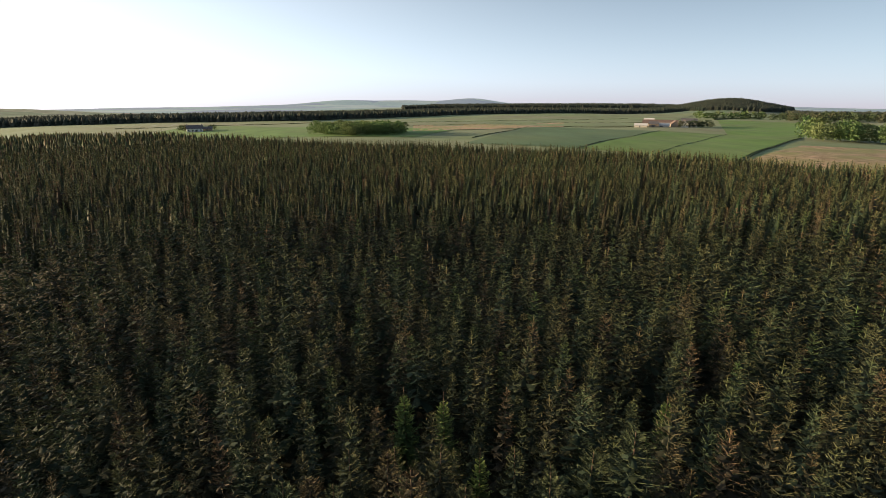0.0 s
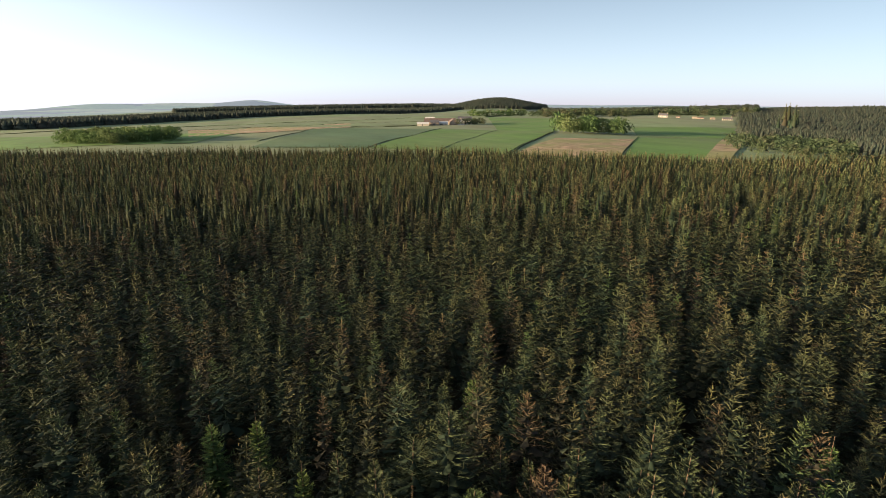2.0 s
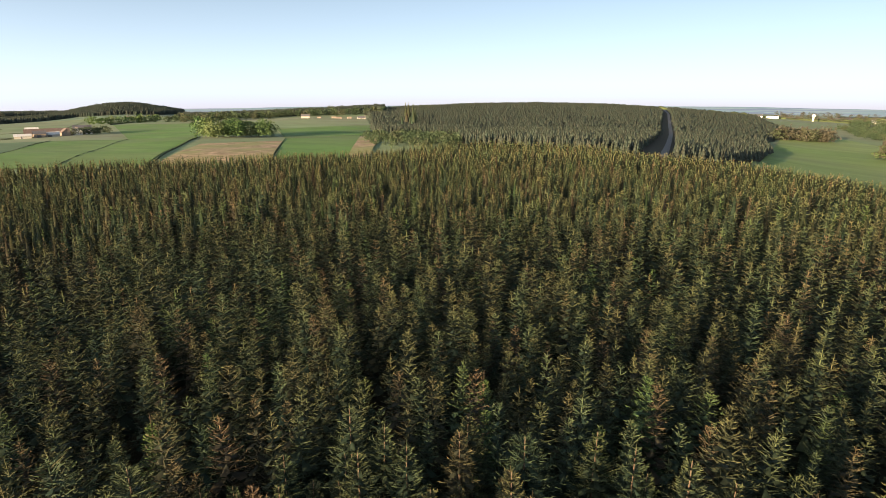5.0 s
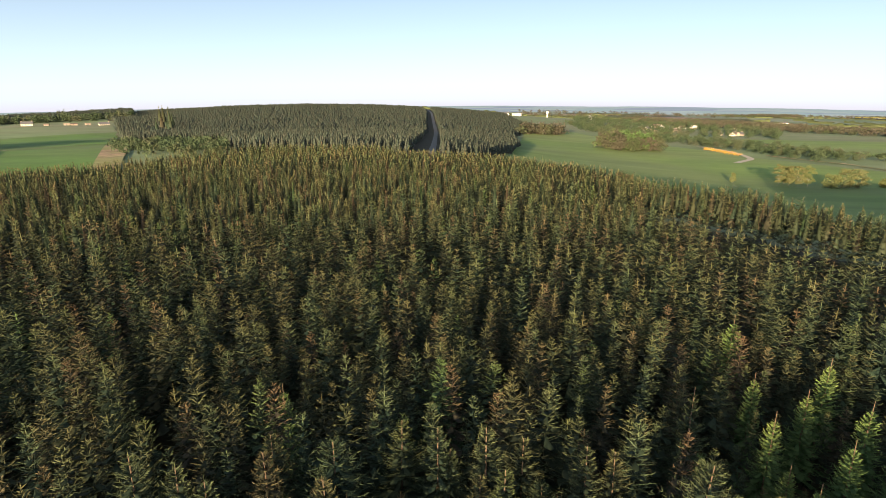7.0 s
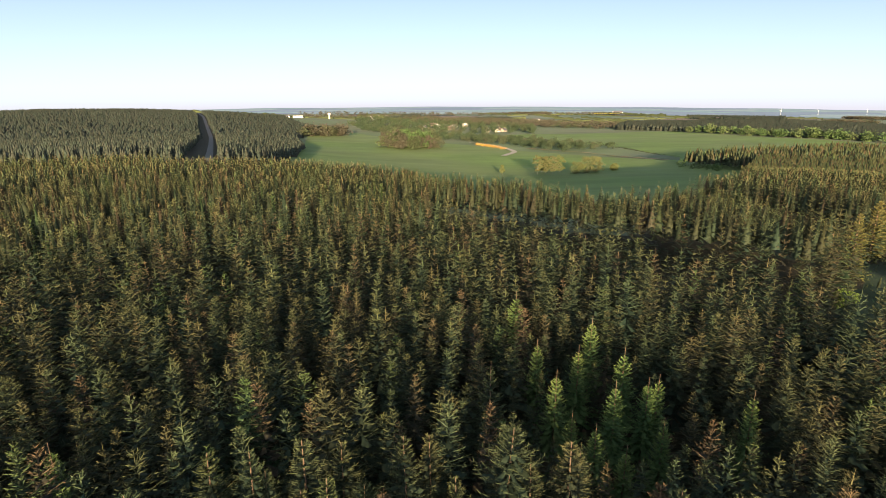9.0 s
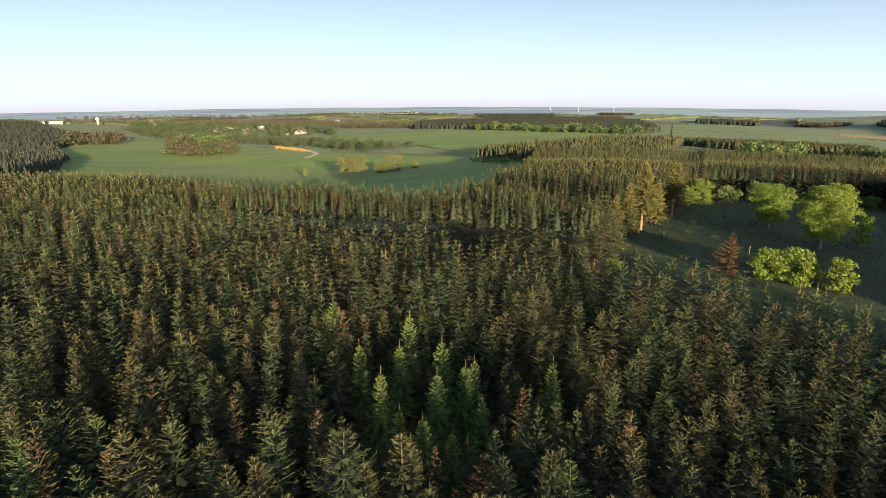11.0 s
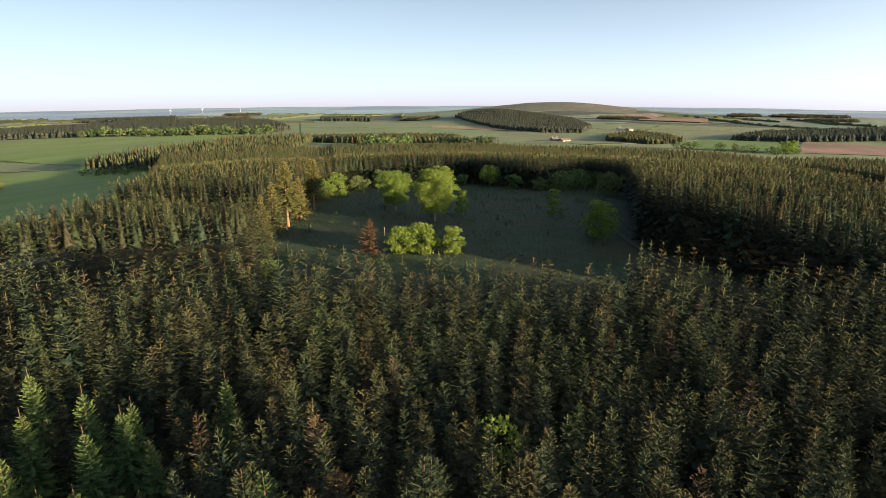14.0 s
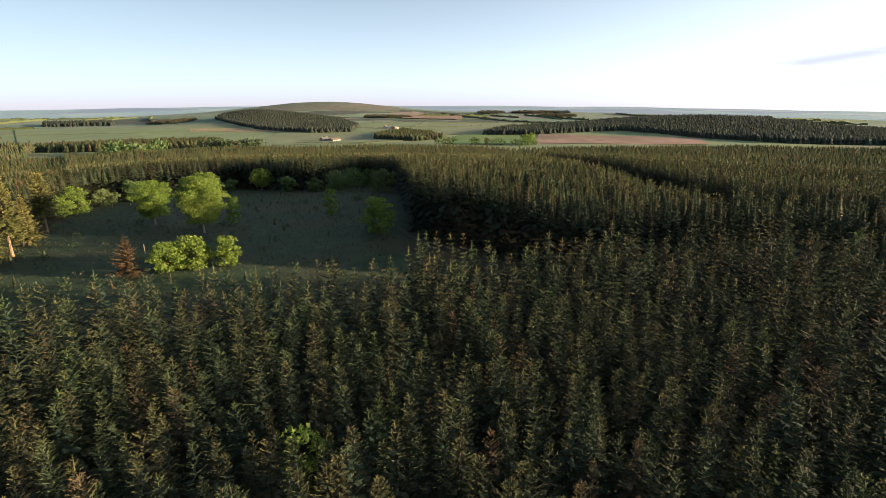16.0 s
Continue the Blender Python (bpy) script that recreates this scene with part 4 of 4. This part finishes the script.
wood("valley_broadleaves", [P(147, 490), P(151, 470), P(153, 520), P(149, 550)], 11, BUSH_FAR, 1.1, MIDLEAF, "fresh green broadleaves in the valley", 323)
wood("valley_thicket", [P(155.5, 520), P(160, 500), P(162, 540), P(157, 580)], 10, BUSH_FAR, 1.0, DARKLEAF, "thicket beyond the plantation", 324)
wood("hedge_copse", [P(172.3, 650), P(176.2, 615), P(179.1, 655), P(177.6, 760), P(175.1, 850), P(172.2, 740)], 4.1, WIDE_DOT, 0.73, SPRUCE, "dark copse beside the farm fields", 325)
wood("long_wood", [P(183, 745), P(188.5, 740), P(193.9, 800), P(196.5, 815), P(203.6, 720), P(210.7, 685), P(217, 720), P(224, 740), P(224, 1100), P(203, 1180), P(186, 900)], 4.3, WIDE_DOT, 0.86, HAZESPRUCE, "long dark conifer wood over the southern rise", 326, category="forest")
wood("boundary_bushes", [P(178.5, 545), P(189, 545), P(189, 565), P(178.5, 560)], 10, BUSH_FAR, 0.75, MIDLEAF, "bright bushes along the field edge", 327, keep=0.8)
wood("lone_ash", [P(187.4, 552), P(188.1, 552), P(188.1, 572), P(187.4, 572)], 9, BUSH_NEAR, 1.15, BEECH, "round-headed ash trees on the field edge", 328)
wood("far_dark_wood", [P(206, 1650), P(209, 1650), P(209, 1750), P(206, 1750)], 5.6, WIDE_DOT, 1.46, HAZESPRUCE, "small dark wood on the skyline", 329)
wood("far_valley_wood", [P(126, 1700), P(131, 1650), P(131, 1850), P(126, 1850)], 5.1, WIDE_DOT, 1.18, HAZESPRUCE, "distant dark wood in the plain", 330)
wood("far_plain_wood", [P(144, 1500), P(149, 1450), P(149, 1600), P(144, 1620)], 4.6, WIDE_DOT, 1.09, HAZESPRUCE, "distant wood in the plain", 331)
wood("plain_woods", [P(86, 1500), P(100, 1900), P(118, 1900), P(118, 2300), P(86, 2300)], 26, BUSH_DOT, 0.9, DUSKWOOD, "scattered woods of the far plain", 332, keep=0.5)

wood("valley_stand", [P(123, 402), P(127.5, 380), P(141, 400), P(143, 610), P(136, 610), P(126, 445)], 3.7, SHAPES_DOT, 0.9, SPRUCE, "conifer stand running down into the valley", 333, category="forest")
wood("stand_edge_bushes", [P(122.6, 385), P(127.5, 366), P(127.5, 376), P(123, 396)], 6, BUSH_FAR, 0.5, MIDLEAF, "fresh green bushes along the stand's edge", 334, keep=0.7)
wood("clearing_scrub", CLEARING, 5.5, BUSH_DOT, 0.13, DARKLEAF, "low heather and bramble scrub in the clearing", 335, keep=0.45, category="scrub")
wood("clearing_seedlings", CLEARING, 9, SHAPES_DOT, 0.2, SPRUCE, "self-sown spruce seedlings in the clearing", 336, keep=0.35, category="seedlings")
wood("edge_bracken", [P(84, 206), P(92, 158), P(95, 150), P(95, 158), P(85, 222)], 3, BUSH_DOT, 0.22, DUSKWOOD, "strip of brown bracken along the plantation's edge", 337, category="bracken")

# birches and thorn bushes in the field below the wood
for i, (az, r, tall, wide, mat, nm) in enumerate([(109.7, 350, 13, 6, BIRCH, 1), (110.5, 354, 12, 6, BIRCH, 1), (111.2, 351, 12.5, 6, BIRCH, 1), (111.9, 356, 12, 5.5, BIRCH, 1), (110.1, 362, 11, 6, BIRCH, 1),
                                                  (113.6, 351, 8, 8, BIRCH, 0), (114.5, 354, 11, 9, BIRCH, 0), (115.4, 356, 10.5, 8, BIRCH, 0), (106.1, 350, 6, 3.0, BIRCH, 1), (117.1, 370, 5, 5, BIRCH, 0),
                                                  (96.3, 250, 5.5, 8, DARKLEAF, 0)]):
    at(make_broadleaf("birch_tree" if nm else "thorn_bush", 400 + i, tall, wide, 1300, 0.36, mat, PALEBARK if nm else BARK,
                      "pale-stemmed birch in thin new leaf in the field" if nm else "rounded thorn bush coming into leaf", "birch tree" if nm else "bush",
                      "birches in the field" if nm else "thorn bushes", clumps=12, low=0.12 if nm else 0.05, girth=0.09 if nm else 0.12), az, r)

# gorse in flower
wood("gorse_bank", [P(103.2, 590), P(106.3, 545), P(106.5, 556), P(103.4, 606)], 4.2, BUSH_DOT, 0.24, GORSE, "bank of gorse in full orange-yellow flower", 340, category="gorse")

# ---------------------------------------------------------------- fields
drape("field_1", [P(2.1, 305), P(13.9, 285), P(20.6, 500), P(8.6, 560)], CROPDARK, "dark blue-green field of young corn")
drape("field_2", [P(13.9, 285), P(20.9, 270), P(26.7, 485), P(20.9, 505)], BRIGHT, "green grass field", 0.3)
drape("field_3", [P(20.9, 270), P(27.6, 250), P(32.3, 470), P(26.7, 485)], BRIGHT, "bright green grass field", 0.35)
drape("field_4", [P(26.7, 485), P(32.3, 470), P(32.3, 860), P(25.7, 915)], BRIGHT, "bright green grass field rising to the trees", 0.4)
drape("field_5", [P(28.6, 250), P(38.5, 235), P(39.9, 372), P(32.5, 362)], DRYGRASS, "rough field of dead brown bracken", 0.45)
drape("field_6", [P(39.0, 235), P(46.4, 240), P(48.4, 461), P(40.2, 420)], BRIGHT, "vivid green pasture", 0.3)
drape("field_7", [P(40.2, 420), P(48.4, 461), P(48.6, 640), P(39.6, 600)], BRIGHT, "vivid green pasture beyond the wall", 0.4)
drape("field_8", [P(39.6, 600), P(48.6, 640), P(48.2, 800), P(40, 890)], PASTURE, "pasture below the cottages", 0.35)
drape("field_9", [P(-30, 420), P(-3, 360), P(2, 480), P(-24, 620)], BRIGHT, "green meadow round the copse", 0.3)
drape("field_10", [P(-3, 430), P(12, 560), P(12, 690), P(-3, 560)], DRYGRASS, "strip of pale dry grass", 0.3)
drape("field_11", [P(83, 200), P(121.5, 130), P(122.5, 440), P(87, 900)], CROP, "sweeping field of young green corn below the wood", 0.35, n=70)
drape("field_12", [P(120.5, 125), P(128.5, 125), P(128.5, 440), P(121.5, 445)], CROP, "corner of the corn field beside the plantation", 0.3)
drape("field_13", [P(106, 800), P(117.6, 585), P(123, 470), P(123, 940)], CROP, "large blue-green field of corn", 0.35)
drape("field_14", [P(123, 440), P(127.5, 440), P(139, 780), P(123, 900)], CROP, "blue-green field between the woods", 0.4)
drape("field_15", [P(188.6, 738), P(188.3, 572), P(204.5, 625), P(203.6, 712)], PLOUGH, "bare ploughed field of pinkish soil", 0.4)
drape("field_16", [P(178.9, 555), P(188.4, 560), P(188.2, 775), P(181, 735)], BRIGHT, "green field beside the ploughland", 0.4)
drape("field_17", [P(142, 720), P(157, 690), P(157, 1250), P(142, 1350)], PASTURE, "wide green fields beyond the valley", 0.4)
drape("field_18", [P(155, 960), P(163, 900), P(163.5, 1010), P(155, 1090)], DRYGRASS, "rough brown grazing below the hill", 0.6)
drape("field_19", [P(160, 560), P(178, 640), P(176, 1100), P(164, 1150)], PASTURE, "pale green fields of the valley farms", 0.4)
drape("field_20", [P(149, 500), P(155, 480), P(156, 560), P(150.5, 585)], BRIGHT, "small bright field enclosed by woods", 0.4)
drape("field_21", [P(114.3, 1960), P(117.2, 1960), P(117.2, 2080), P(114.3, 2080)], RAPE, "distant yellow field of rape in flower", 5.0, n=8)
drape("field_22", [P(-1, 560), P(20, 620), P(24, 1300), P(0, 1050)], PASTURE, "upland pasture under the ridge", 0.3)
drape("field_23", [P(46, 240), P(48.3, 245), P(49.6, 440), P(47.6, 440)], DRYGRASS, "bank of rusty bracken along the pasture", 0.5, n=10)


drape("field_25", [P(175, 1450), P(181, 1450), P(181, 1750), P(175, 1750)], PLOUGH, "distant pinkish ploughed field", 2.5, n=20)


def wall_line(name, line, tall, thick, mat, label, seed, category="hedge", step=4.0, rough=0.35):
    """A hedge or dry-stone wall: an uneven ridge along a line on the ground."""
    g = np.random.default_rng(seed)
    pts = []
    for a, b in zip(line, line[1:]):
        k = max(2, int(np.linalg.norm(b - a) / step))
        pts += [a + (b - a) * t / k for t in range(k)]
    pts = np.array(pts + [line[-1]])
    d = np.gradient(pts, axis=0)
    d /= np.linalg.norm(d, axis=1, keepdims=True)
    side = np.column_stack((-d[:, 1], d[:, 0]))
    n = len(pts)
    z = height(pts[:, 0], pts[:, 1])
    prof = [(-1, -0.2), (-0.8, 0.6), (0, 1), (0.8, 0.6), (1, -0.2)]
    tall, thick = tall * 0.38, thick * 0.38
    V = np.concatenate([np.column_stack((pts + side * (thick / 2 * u + g.normal(0, thick * rough * 0.2, n))[:, None], z + tall * v * g.normal(1, rough if v > 0 else 0.01, n).clip(0.4, 1.7))) for u, v in prof])
    F = [(c * n + i, c * n + i + 1, (c + 1) * n + i + 1, (c + 1) * n + i) for c in range(4) for i in range(n - 1)]
    return tagged(new(name, array_mesh(name, V, F, mat)), label, category)


HEDGE = surface("hedge_mass", (0.045, 0.06, 0.025), (0.09, 0.11, 0.04), 0.9, 0.9, 0.8)
for i, (line, tall, thick, kind) in enumerate([
    ([P(13.5, 285), P(21, 505)], 1.3, 1.6, 0), ([P(20.9, 270), P(26.7, 490)], 1.2, 1.5, 0), ([P(27.9, 248), P(32.4, 470)], 1.3, 1.6, 0), ([P(25.5, 930), P(27, 1040), P(29.2, 1080)], 4, 5, 0),
    ([P(38.6, 240), P(40.3, 420), P(39.5, 620)], 1.2, 1.6, 0), ([P(40.3, 420), P(48.4, 465)], 1.0, 1.2, 1), ([P(3, 360), P(9, 560), P(20, 600)], 1.1, 1.4, 0), ([P(-3, 560), P(12, 690), P(22, 760)], 1.3, 2.0, 0),
    ([P(-30, 620), P(-14, 640), P(2, 700), P(18, 900)], 1.4, 2, 0), ([P(114, 523), P(122, 445)], 0.9, 1.5, 1), ([P(117.2, 580), P(123, 480)], 1.2, 2.0, 0),
    ([P(160, 480), P(166, 500), P(171, 480)], 1.8, 2.5, 0), ([P(164, 620), P(171, 585), P(178, 650)], 1.6, 2.4, 0), ([P(178, 735), P(181, 735), P(189, 780)], 1.5, 2.4, 0),
    ([P(165, 800), P(172, 850), P(179, 900)], 2, 3, 0), ([P(169, 1000), P(175, 1000), P(183, 1050)], 2.4, 4, 0), ([P(172, 1250), P(180, 1250), P(190, 1300)], 2.6, 5, 0), ([P(176, 1000), P(178, 1500)], 2, 4, 0),
    ([P(164, 1650), P(176, 1500), P(186, 1500)], 3, 6, 0), ([P(142, 1000), P(150, 950), P(157, 1000)], 2, 4, 0), ([P(40, 880), P(48.2, 800)], 1.2, 1.6, 1), ([P(33, 300), P(36.5, 372)], 1.0, 1.3, 0),
]):
    if kind:
        wall_line("stone_dyke", line, tall, thick, DYKE, "low dry-stone dyke between fields", 600 + i, "wall", rough=0.15)
    else:
        wall_line("hedge", line, tall, thick, HEDGE, "thin dark hedge along a field boundary", 600 + i)
# hedgerows and small woods of the far farmland
gf = np.random.default_rng(91)
for i in range(84):
    az, r, turn = gf.uniform(84, 216), 2150 * math.sqrt(gf.uniform(0.3, 1.0)), gf.choice((20, 110)) + gf.uniform(-14, 14)
    a = P(az, r)
    b = a + np.array((math.cos(radians(turn)), math.sin(radians(turn)))) * gf.uniform(120, 420)
    if 118 < az < 143 and r < 1400 or 154 < az < 177 and r < 2150 or np.hypot(*b) < 1150 or 183 < az and r < 1250:
        continue
    wall_line("hedge", [a, (a + b) / 2 + gf.normal(0, 9, 2), b], gf.uniform(7, 13), gf.uniform(10, 20), HEDGE, "overgrown hedgerow of the far farmland", 700 + i, step=9.0, rough=0.5)
for i in range(18):
    az, r = gf.uniform(84, 214), 2150 * math.sqrt(gf.uniform(0.42, 1.0))
    if 118 < az < 143 and r < 1400 or 155 < az < 172 and r < 1750 or 183 < az and r < 1250:
        continue
    w, d = gf.uniform(1.0, 2.6), gf.uniform(50, 110)
    wood("far_copse", [P(az - w, r), P(az, r - d * 0.5), P(az + w, r + d * 0.1), P(az + w * 0.7, r + d), P(az - w * 0.6, r + d * 0.9)], 6.5, WIDE_DOT if i % 2 else BUSH_DOT, 0.85, (DUSKWOOD, HAZESPRUCE)[i % 2],
         ("bare brown copse of the far farmland", "dark conifer copse of the far farmland")[i % 2], 800 + i)
strip("farm_track", [P(102.8, 625), P(105, 590), P(106.4, 561), P(107.5, 520), P(106.2, 469)], 5, GRAVEL, "pale dusty farm track past the gorse", 0.7)
strip("field_track", [P(108.5, 560), P(112, 525), P(114, 515), P(122, 440)], 3.5, DRYGRASS, "worn grassy track along the field's edge", 0.7)


# ---------------------------------------------------------------- buildings
def building(name, az, r, turn, long, deep, eaves, ridge, wall_mat, roof_mat, label, category, windows=0, chimneys=0, door=True, group="", doors_wide=0.0):
    """A gabled house or shed: wall, two roof slopes, windows, door, chimneys."""
    thing = new(name)
    x, y = P(az, r)
    h0 = min(float(height(x + dx, y + dy)) for dx in (-long / 2, long / 2) for dy in (-deep / 2, deep / 2))
    thing.matrix_basis = pose(x, y, h0, 0, 0, turn)
    a, b = long / 2, deep / 2
    bm = bmesh.new()
    v = [bm.verts.new(c) for c in ((-a, -b, -0.5), (a, -b, -0.5), (a, b, -0.5), (-a, b, -0.5), (-a, -b, eaves), (a, -b, eaves), (a, b, eaves), (-a, b, eaves), (-a, 0, ridge), (a, 0, ridge))]
    for f in ((0, 1, 5, 4), (2, 3, 7, 6), (1, 2, 6, 9, 5), (3, 0, 4, 8, 7), (3, 2, 1, 0)):
        bm.faces.new([v[i] for i in f])
    part("wall", bm, wall_mat, thing)
    for s in (-1, 1):
        bm = bmesh.new()
        o, t = 0.35, 0.18
        dz = (ridge - eaves) / b
        q = [(-a - o, s * (b + o), eaves - dz * o), (a + o, s * (b + o), eaves - dz * o), (a + o, 0, ridge), (-a - o, 0, ridge)]
        lo, hi = [bm.verts.new((p[0], p[1], p[2] + 0.02)) for p in q], [bm.verts.new((p[0], p[1], p[2] + t)) for p in q]
        bm.faces.new(hi)
        bm.faces.new(lo[::-1])
        for i in range(4):
            bm.faces.new((lo[i], lo[(i + 1) % 4], hi[(i + 1) % 4], hi[i]))
        bmesh.ops.recalc_face_normals(bm, faces=bm.faces)
        part("roof", bm, roof_mat, thing)
    for i in range(windows):
        u = -a + long * (i + 0.5) / windows
        for s in (-1, 1):
            bm = bmesh.new()
            box(bm, u - 0.5, s * b - 0.06, eaves * 0.38, u + 0.5, s * b + 0.06, eaves * 0.38 + 1.2)
            part("window", bm, GLASS, thing)
    if door:
        w = doors_wide or 0.9
        for s in (-1, 1):
            bm = bmesh.new()
            u = a * 0.12
            box(bm, u - w / 2, s * b - 0.05, -0.05, u + w / 2, s * b + 0.05, 2.1 if not doors_wide else eaves * 0.8)
            part("door", bm, SLATE, thing)
    for i in range(chimneys):
        bm = bmesh.new()
        u = (-a + 0.6) if i == 0 else (a - 0.6)
        box(bm, u - 0.45, -0.4, ridge - 0.6, u + 0.45, 0.4, ridge + 1.1)
        part("chimney", bm, STONEWALL, thing)
    return tagged(thing, label, category, group)


CREAMWALL = surface("weathered_cream_wall", (0.4, 0.37, 0.32), (0.52, 0.48, 0.42), 0.8, 0.85, 0.1)
# the farm on the northern fields
building("barn", 19.2, 592, 160, 12, 8, 2.2, 3.8, CREAMWALL, GREYSHEET, "pale low farm shed with a light gable", "barn", group="farm buildings")
building("barn", 20.35, 600, 162, 9, 8, 3.4, 5.6, STONEWALL, SLATE, "dark stone byre with a slate roof", "barn", doors_wide=3, group="farm buildings")
building("barn", 21.1, 604, 162, 13, 7, 2.2, 4.2, CREAMWALL, GREYSHEET, "low white farm shed with a sheet roof", "barn", doors_wide=3, group="farm buildings")
building("barn", 20.9, 628, 160, 34, 11, 3.8, 7.2, STONEWALL, RUSTROOF, "long farm barn with a rusty red roof", "barn", doors_wide=4, group="farm buildings")
building("barn", 19.9, 648, 160, 10, 8, 4.4, 8.4, GREYSHEET, GREYSHEET, "tall grey sheet-metal barn", "barn", doors_wide=4, group="farm buildings")
building("farm_steading", 22.2, 612, 75, 12, 8, 3.4, 6.6, STONEWALL, RUSTROOF, "old brown stone steading", "farm building", windows=3, group="farm buildings")
building("barn", 23.4, 642, 160, 15, 9, 5, 8.4, WHITEWALL, SLATE, "tall pale barn with a dark roof", "barn", doors_wide=4, group="farm buildings")
building("farmhouse", 23.0, 612, 75, 9, 7, 3.8, 6.4, WHITEWALL, SLATE, "white-gabled farmhouse with a slate roof", "house", windows=3, chimneys=2, group="farm buildings")
wood("farm_garden_trees", [P(22.6, 600), P(25.4, 620), P(25.4, 650), P(23.8, 650)], 9, BUSH_NEAR, 0.75, DARKLEAF, "trees round the farm", 350)
# the white house
building("white_house", -23.6, 500, 25, 12, 7, 3.2, 5.6, WHITEWALL, SLATE, "white rendered house with a slate roof", "house", windows=4, chimneys=2)
building("outhouse", -22.6, 508, 20, 9, 5, 2.4, 3.8, STONEWALL, SLATE, "small dark outhouse beside the white house", "shed")
wood("house_garden_trees", [P(-25, 515), P(-21.6, 515), P(-21.6, 535), P(-25, 535)], 8, BUSH_NEAR, 0.5, DARKLEAF, "garden bushes behind the white house", 351)
# cottages under the north-eastern wood
building("cottage", 42.3, 872, 130, 12, 7, 3, 5.6, CREAMWALL, SLATE, "white cottage at the edge of the wood", "house", windows=4, chimneys=2, group="cottages")
building("cottage", 47.7, 800, 140, 11, 6, 2.0, 3.8, CREAMWALL, SLATE, "long white cottage with a pale roof", "house", windows=5, chimneys=1, group="cottages")
for i, (az, r) in enumerate([(43.6, 850), (45.0, 838), (45.5, 830), (46.5, 822)]):
    building("shed", az, r, 120 + 9 * i, 5 + i % 3, 4, 1.6, 2.4, (STONEWALL, DYKE, STONEWALL)[i % 3], (RUSTROOF, STONEWALL)[i % 2], "small rusty-roofed shed among timber stacks", "shed", group="sheds by the cottages")
# south farm, houses in the southern valley
building("farmhouse", 167.2, 645, 60, 9, 6, 2.6, 4.6, STONEWALL, SLATE, "dark stone farmhouse in the valley", "house", windows=3, chimneys=2, group="valley farm")
building("barn", 168.2, 640, 65, 14, 6, 2.2, 3.8, STONEWALL, RUSTROOF, "rusty-roofed barn in the valley", "barn", doors_wide=3.5, group="valley farm")
building("house", 173.3, 960, 80, 11, 7, 3.0, 5.4, CREAMWALL, SLATE, "pale house in the southern fields", "house", windows=4, chimneys=2, group="valley houses")
building("house", 174.2, 955, 70, 14, 8, 3.0, 5.2, STONEWALL, SLATE, "slate-roofed farm shed in the southern fields", "house", group="valley houses")
# village and white works to the east
rv = np.random.default_rng(77)
for i in range(16):
    az, r = 97.5 + 10 * rv.uniform(), 840 + 230 * rv.uniform()
    w = (CREAMWALL, STONEWALL, WHITEWALL, STONEWALL)[i % 4]
    building("village_house", az, r, float(rv.uniform(0, 180)), float(rv.uniform(9, 15)), 7, 3.0, 5.8, w, (SLATE, GREYSHEET, RUSTROOF)[i % 3], "village house with a pitched roof among trees", "house", windows=3, chimneys=1, group="village houses")
building("white_shed", 93.1, 1500, 10, 60, 20, 6, 9, WHITEWALL, GREYSHEET, "long white industrial shed on the plain", "shed")
building("white_house", 84.6, 1250, 100, 18, 8, 3, 5.5, WHITEWALL, SLATE, "white house at the wood's edge", "house", windows=4, chimneys=2)
building("white_house", 85.8, 1260, 95, 20, 8, 2.8, 5.2, WHITEWALL, GREYSHEET, "long white house at the wood's edge", "house", windows=5, chimneys=1)
building("white_house", 117.0, 2300, 100, 40, 14, 6, 11, WHITEWALL, SLATE, "far white house beside the yellow field", "house")
building("white_house", 109.3, 1500, 100, 20, 9, 4, 7, WHITEWALL, SLATE, "far white house in the brown wood", "house", windows=3)


def make_tower(az, r):
    thing = new("water_tower")
    x, y = P(az, r)
    thing.matrix_basis = pose(x, y, float(height(x, y))) @ Matrix.Diagonal((0.55, 0.55, 0.6, 1))
    bm = bmesh.new()
    tube(bm, [(0, 0, -1), (0, 0, 8), (0, 0, 14)], [3.2, 2.8, 2.8], 16)
    part("stem", bm, WHITEWALL, thing)
    bm = bmesh.new()
    tube(bm, [(0, 0, 14), (0, 0, 15.5), (0, 0, 21), (0, 0, 23)], [3.0, 5.5, 5.5, 1.0], 16)
    part("tank", bm, WHITEWALL, thing)
    tagged(thing, "white concrete water tower above the trees", "water tower")


make_tower(88.8, 1350)


def make_turbine(az, r, turn):
    thing = new("wind_turbine")
    x, y = P(az, r)
    thing.matrix_basis = pose(x, y, float(height(x, y)), 0, 0, -az + 20) @ Matrix.Diagonal((0.2, 0.2, 0.28, 1))
    bm = bmesh.new()
    tube(bm, [(0, 0, -2), (0, 0, 30), (0, 0, 60)], [2.2, 1.7, 1.2], 10)
    part("tower", bm, WHITEMETAL, thing)
    bm = bmesh.new()
    box(bm, -1.5, -4, 59, 1.5, 4, 62)
    part("nacelle", bm, WHITEMETAL, thing)
    for k in range(3):
        a = radians(turn + 120 * k)
        bm = bmesh.new()
        tube(bm, [(0, -4.6, 60.5), (math.sin(a) * 12, -4.8, 60.5 + math.cos(a) * 12), (math.sin(a) * 30, -4.8, 60.5 + math.cos(a) * 30)], [1.0, 1.3, 0.3], 6)
        part("blade", bm, WHITEMETAL, thing)
    tagged(thing, "white wind turbine at rest on the skyline", "wind turbine", "wind turbines")


for i, (az, r) in enumerate([(130.6, 2600), (133.3, 2600), (136.6, 2650)]):
    make_turbine(az, r, 15 + 40 * i)
